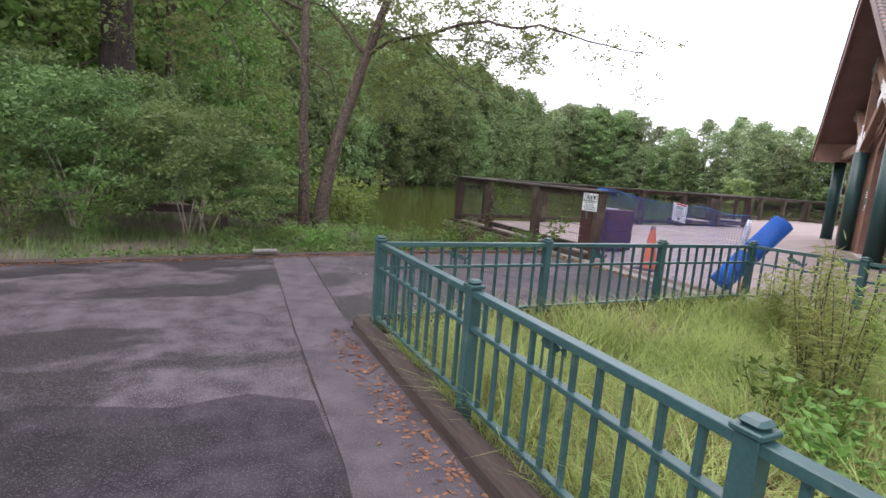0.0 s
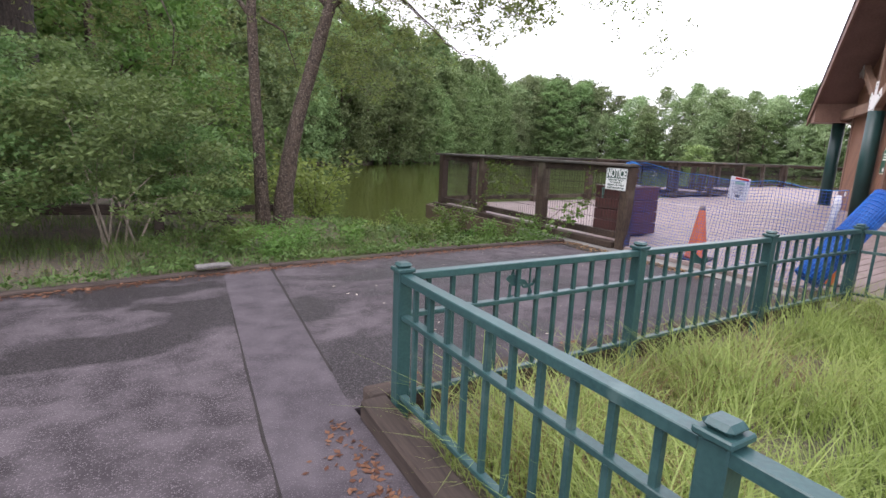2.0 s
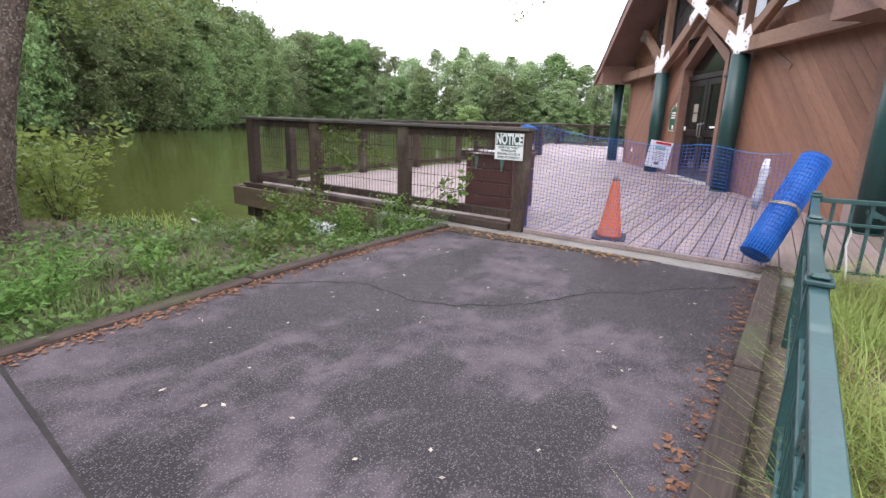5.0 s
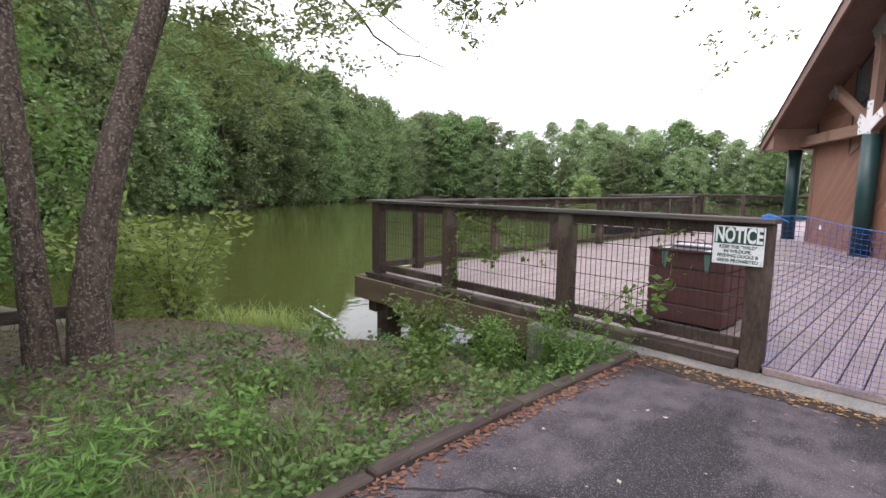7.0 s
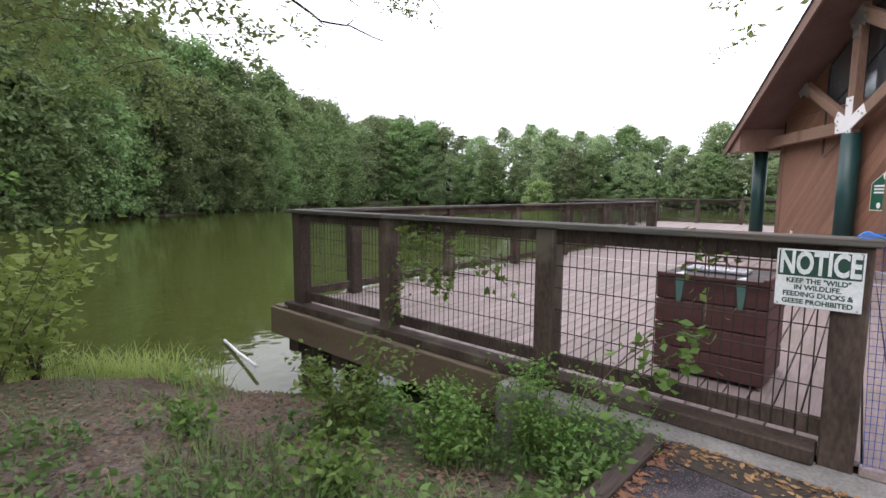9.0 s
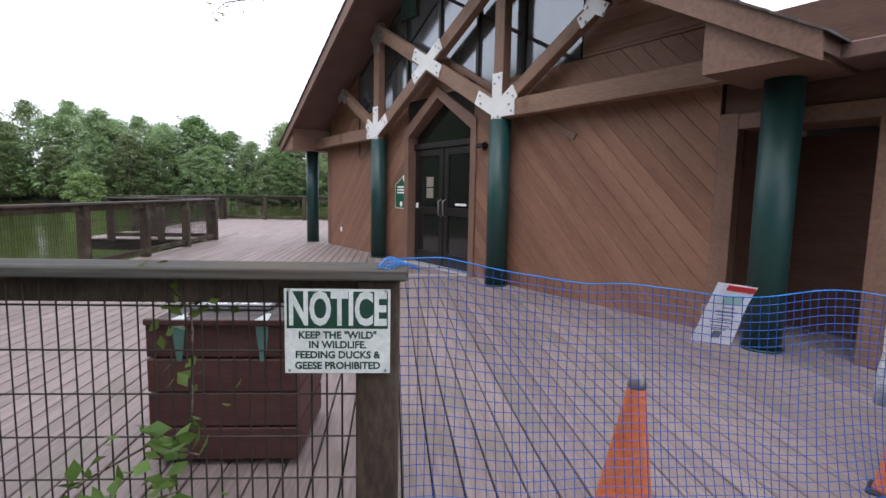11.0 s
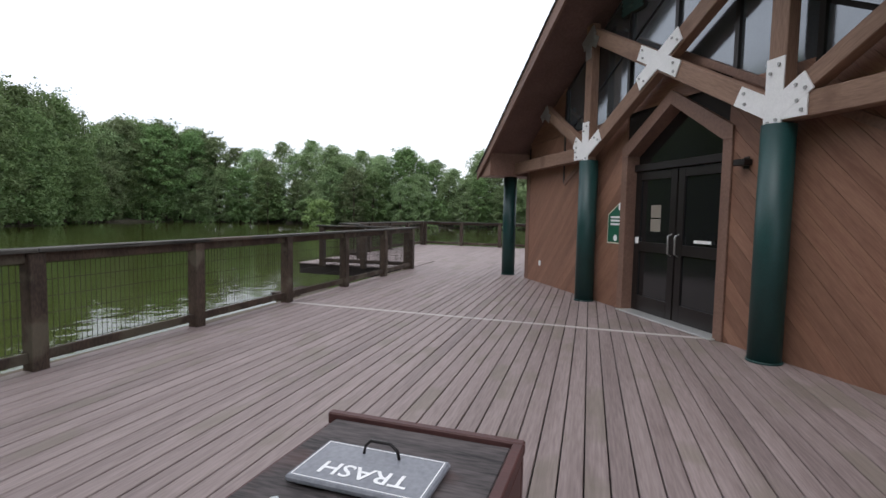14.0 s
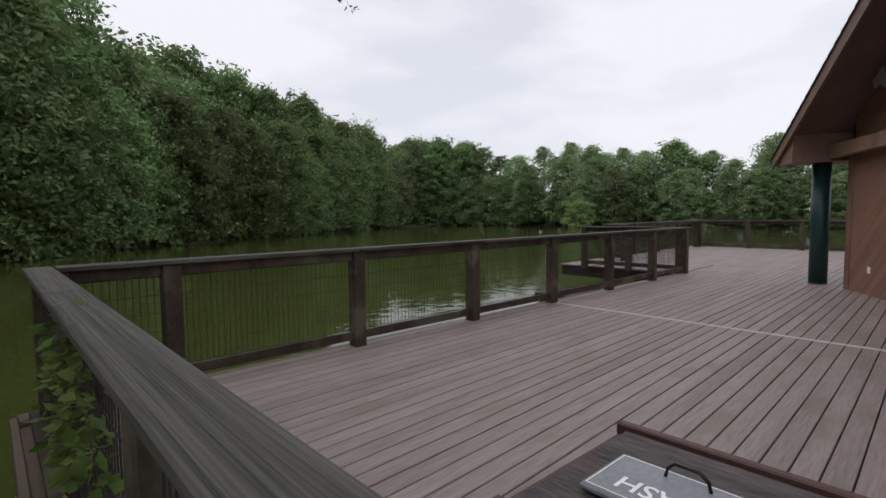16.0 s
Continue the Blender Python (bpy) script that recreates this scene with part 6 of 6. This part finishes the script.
slender = near_tree("slender_tree", (-3.88, 3.50), (-0.22, 0.5, 7.5), 0.085, 0.04, "slender dark upright tree on the bank",
                    [((0.6, (-1.0, 1.0, 5.6)), 0.03)],
                    sprays([(-0.6, 0.9, 5.9), (0.3, 0.2, 6.4), (-0.1, 0.2, 7.6), (-1.6, 0.2, 6.6), (0.6, 0.8, 5.4)], 0.55, 14, 0.36), 50, 0.066, OAK)
leafy_limbs(slender, [([(-3.85, 4.0, 2.95), (-4.0, 4.9, 3.5), (-4.33, 5.15, 3.83), (-4.63, 5.37, 4.27), (-5.1, 5.6, 5.0)], 0.042), ([(-3.9, 4.05, 3.9), (-4.8, 4.9, 4.4), (-5.34, 5.38, 3.9), (-4.87, 5.04, 2.87), (-4.93, 4.98, 2.28)], 0.03),
                      ([(-3.75, 3.95, 3.0), (-3.45, 3.8, 2.8), (-3.25, 3.8, 2.2)], 0.022)],
            [(-6.23, 7.0, 4.05), (-5.63, 6.92, 3.85), (-6.05, 7.04, 3.27), (-5.45, 6.7, 2.96), (-5.06, 6.45, 2.64), (-4.39, 5.62, 3.02), (-4.22, 5.42, 2.28), (-4.82, 6.53, 3.88), (-3.14, 4.59, 3.97), (-3.43, 4.65, 3.46),
             (-5.3, 5.4, 4.3), (-4.6, 5.0, 4.5), (-3.9, 4.3, 4.4), (-3.3, 4.2, 4.4), (-4.5, 4.6, 3.5), (-3.9, 4.2, 1.6), (-5.6, 5.6, 3.4), (-3.6, 4.4, 2.8),
             (-3.0, 4.0, 4.2), (-2.6, 3.6, 4.4), (-3.4, 3.9, 3.2), (-4.2, 4.6, 2.4), (-6.4, 6.6, 2.6), (-6.9, 6.4, 3.6), (-7.2, 6.2, 4.4), (-7.8, 6.0, 3.4), (-6.0, 6.2, 4.6), (-2.9, 4.4, 2.9)], 14, 0.38, 18, 0.07, 0.26)
near_tree("tall_thick_tree", (-7.3, 7.4), (0.3, 0.2, 14), 0.36, 0.12, "thick dark-barked tall tree behind the bushes",
          [((0.5, (2.0, 0.4, 8.6), (3.6, 0.8, 9.0)), 0.09), ((0.6, (-2.0, 0.5, 9.6)), 0.08), ((0.4, (1.4, -1.2, 7.0), (2.2, -2.4, 7.2)), 0.06)],
          sprays([(2.6, 0.5, 8.9), (3.8, 0.8, 9.4), (-2.0, 0.4, 9.9), (0, 0, 12), (0.6, 1.0, 14), (-1, -1, 13), (2, 1, 11.5), (-2.4, -1.2, 11), (0.8, -2.0, 10)], 0.9, 9, 0.6), 60, 0.16, LEAF_WOOD, DARKBARK)

# shrubs on the bank beside the path
def shrub(x, y, h, spread, lumps, per, leaf):
    """A dense shrub: pale bare stems that fork low down, under layers of small leaves."""
    z = float(ground_height(x, y))
    t = thing("bank_shrub", pose(x, y, z - 0.03, 0, 0, RNG.uniform(0, 360)), "dense grey-green shrub with pale bare stems", "shrub", "shrubs on the bank")
    cs, rs = [], []
    bm = bmesh.new()
    roots = [Vector((RNG.normal(0, 0.1), RNG.normal(0, 0.1), 0)) for _ in range(5)]
    for i in range(lumps):
        f = (i + RNG.uniform(0, 1)) / lumps
        a = i * 2.4 + RNG.uniform(-0.4, 0.4)
        up = 0.20 + 0.76 * f
        out = spread * (1 - ((up - 0.42) / 0.62) ** 2) ** 0.5 * RNG.uniform(0.45, 1.0) if up > 0.42 else spread * RNG.uniform(0.6, 1.05)
        c = Vector((out * math.cos(a), out * math.sin(a), h * up))
        cs.append(c)
        rs.append(spread * RNG.uniform(0.2, 0.36))
        if i % 7 == 0:
            r = roots[i // 7 % 5]
            fork = r + Vector((c.x * 0.25, c.y * 0.25, h * 0.28))
            tube(bm, [r, fork, fork.lerp(c, 0.5) + Vector((0, 0, 0.08)), c], [0.016, 0.010, 0.005, 0.002], 5, False)
    tagged(part("stem", bm, PALESTEM, t), kind="stuff")
    pts = clump_points(cs, rs, per * 2, 0.34, 0.15)
    part("leaves", leaf_mesh("leaves", pts, leaf, LEAF_BUSH, 0.12, 0.48), None, t)
    return t


for x, y, h, sp, c, p, lf in ((-5.75, 2.4, 2.05, 1.2, 62, 120, 0.062), (-4.95, 3.4, 1.6, 0.85, 36, 110, 0.062), (-7.3, 2.9, 2.3, 1.3, 62, 110, 0.066), (-9.2, 2.7, 2.3, 1.3, 54, 110, 0.07),
                              (-6.5, 4.9, 2.7, 1.4, 60, 100, 0.074), (-8.6, 5.2, 3.0, 1.6, 60, 100, 0.08), (-11.5, 3.4, 2.8, 1.6, 54, 100, 0.085), (-5.0, 6.2, 1.8, 1.0, 30, 90, 0.08)):
    shrub(x, y, h, sp, c, p, lf)
for x, y, h in ((-6.9, 1.6, 0.9), (-7.6, 1.35, 1.0), (-8.3, 1.5, 1.1), (-9.2, 1.2, 1.1), (-3.9, 1.35, 0.45), (-4.25, 1.2, 0.4), (-10.2, 1.3, 1.1), (-4.6, 1.5, 0.5)):
    weed("feathery_weed", x, y, h, 0.42, 700, 0.07, "tall feathery green weed beside the kerb", LEAF_NEAR, 14, 0.16, "weed", "feathery weeds")
for x, y, h in ((-2.4, -4.5, 1.1), (-2.2, -4.65, 1.0), (-2.6, -4.75, 0.95), (-2.0, -4.9, 1.0), (-1.1, -3.5, 0.7), (-0.8, -3.8, 0.7)):
    weed("tall_yard_weed", x, y, h, 0.2, 900, 0.07, "tall feathery weed standing in the yard grass", GRASS, 9, 0.10, "weed", "tall weeds in the yard")
for x, y in ((-3.1, -4.95), (-2.9, -4.6), (-3.3, -5.2), (-2.7, -5.2), (-2.4, -5.4), (-3.0, -5.5)):
    weed("broadleaf_weed", x, y, 0.5, 0.28, 260, 0.075, "broad-leaved green weed in the yard", LEAF_NEAR, 7, 0.4, "weed", "broad weeds in the yard")

# vines on the railing
def vine(lines, count, leaf, label):
    t = thing("vine", pose(0, 0, 0), label, "vine", "vines on the railing")
    bm = bmesh.new()
    pts = []
    for line in lines:
        tube(bm, line, 0.004, 4, False)
        la = np.array(line, float)
        f = RNG.uniform(0, len(la) - 1.001, count)
        i = f.astype(int)
        pts.append(la[i] * (1 - (f - i))[:, None] + la[i + 1] * (f - i)[:, None] + RNG.normal(size=(count, 3)) * np.array([0.04, 0.07, 0.05]))
    part("stem", bm, BARK, t)
    part("leaves", leaf_mesh("leaves", np.concatenate(pts), leaf, LEAF_NEAR, 0.35, 0.6), None, t)


vine([[(-0.05, 3.2, 0.1), (-0.05, 3.0, 0.6), (-0.02, 2.9, 1.0), (-0.03, 2.4, 0.95)], [(-0.03, 3.0, 0.95), (-0.05, 2.6, 0.86), (-0.06, 2.2, 0.8), (-0.07, 1.9, 0.6)], [(-0.05, 2.9, 0.9), (-0.06, 2.7, 0.6), (-0.05, 2.5, 0.5)]],
     130, 0.065, "green leafy vine climbing the railing wire")
vine([[(0.03, 0.62, 1.02), (0.0, 0.6, 0.85), (-0.02, 0.6, 0.6), (-0.02, 0.62, 0.42)], [(0.02, 0.72, 0.98), (0.02, 0.5, 0.98)]], 26, 0.05, "thin hanging vine with pale green leaves")
vine([[(-0.42, 1.1, 0.1), (-0.2, 0.9, 0.4), (-0.12, 0.7, 0.5), (-0.1, 0.55, 0.46)], [(-0.4, 1.0, 0.1), (-0.2, 0.8, 0.3), (-0.14, 0.6, 0.36)]], 52, 0.075, "broad-leaved sprig leaning on the railing")

# low timber guard rail behind the shrubs
guard = thing("guard_rail", Matrix(), "low dark weathered timber guard rail in the weeds", "rail")
for a, b in (((-9.6, 3.4, 0.28), (-7.2, 3.0, 0.28)), ((-7.15, 3.0, 0.28), (-4.9, 2.65, 0.27)), ((-4.9, 2.6, 0.26), (-4.45, 2.35, 0.12))):
    part("rail", beam(bmesh.new(), a, b, 0.12, 0.12, bevel=0.012), TIMBER, guard)
for x, y in ((-9.4, 3.36), (-7.2, 2.98), (-5.3, 2.7)):
    part("post", beam(bmesh.new(), (x, y, -0.4), (x, y, 0.22), 0.11, 0.11, (0, 1, 0), 0.01), TIMBER, guard)
for z in (-0.05, -0.28):
    part("rail", beam(bmesh.new(), (-5.6, 5.3, z), (-3.35, 5.15, z), 0.05, 0.13, bevel=0.008), TIMBER, guard)
part("post", beam(bmesh.new(), (-3.3, 5.12, -0.8), (-3.3, 5.12, 0.1), 0.1, 0.1, (0, 1, 0), 0.008), TIMBER, guard)

# small loose things
STICK = plain("bleached_pipe", (0.72, 0.72, 0.70), 0.5)
tagged(part("pipe", tube(bmesh.new(), [(0.14, 7.1, -0.93), (-0.03, 6.3, -0.90), (-0.20, 5.45, -0.84)], 0.022, 8), STICK), "bleached white pipe lying in the shallow water", "pipe")
paver = tagged(part("paver", box(bmesh.new(), (-0.15, -0.05, 0), (0.15, 0.05, 0.03), None, 0.008), surface("stained_paver", (0.09, 0.085, 0.08), (0.2, 0.19, 0.18), 9, 0.9, 0.4, vary=0)), "pale grey concrete paver lying on the kerb", "paver")
paver.matrix_world = pose(-4.92, 0.47, 0.0, 3, 0, 8)
tagged(part("cord", tube(bmesh.new(), [(-0.07, -2.86, 0.45), (-0.09, -2.88, 0.40), (-0.08, -2.87, 0.28), (-0.10, -2.90, 0.12), (-0.09, -2.92, -0.08)], 0.008, 6), STICK), "white cord hanging from the green fence", "cord")
pale = np.stack([RNG.uniform(-4.2, -0.5, 60), RNG.uniform(-2.2, 0.5, 60), np.full(60, PATH_Z + 0.005)], -1)
tagged(new("fallen_leaves", flat_leaves("fallen_leaves", pale, 0.03, leafy("pale_dry_leaves", (0.3, 0.26, 0.2), (0.55, 0.5, 0.42), 0.1, 0.8))), "scattered pale dry leaves on the asphalt", "fallen leaves", kind="stuff")
slab("soil_strip", [(-0.274, 0.62), (-0.50, 0.60), (-0.55, 0.2), (-0.44, -0.5), (-0.36, -1.2), (-0.274, -1.6)], PATH_Z - 0.05, PATH_Z + 0.005, surface("dark_damp_soil", (0.018, 0.014, 0.011), (0.06, 0.047, 0.036), 5, 0.95, 0.8, fine=50, vary=0, dist=0.01), "dark soil and litter along the foot of the sill", "soil")
strip = np.stack([-0.28 - np.abs(RNG.normal(0, 0.11, 420)), RNG.uniform(-1.5, 0.62, 420), np.full(420, PATH_Z + 0.008)], -1)
tagged(new("sill_leaves", flat_leaves("sill_leaves", strip, 0.04, REDLITTER)), "brown dead leaves gathered below the concrete sill", "leaf litter", kind="stuff")
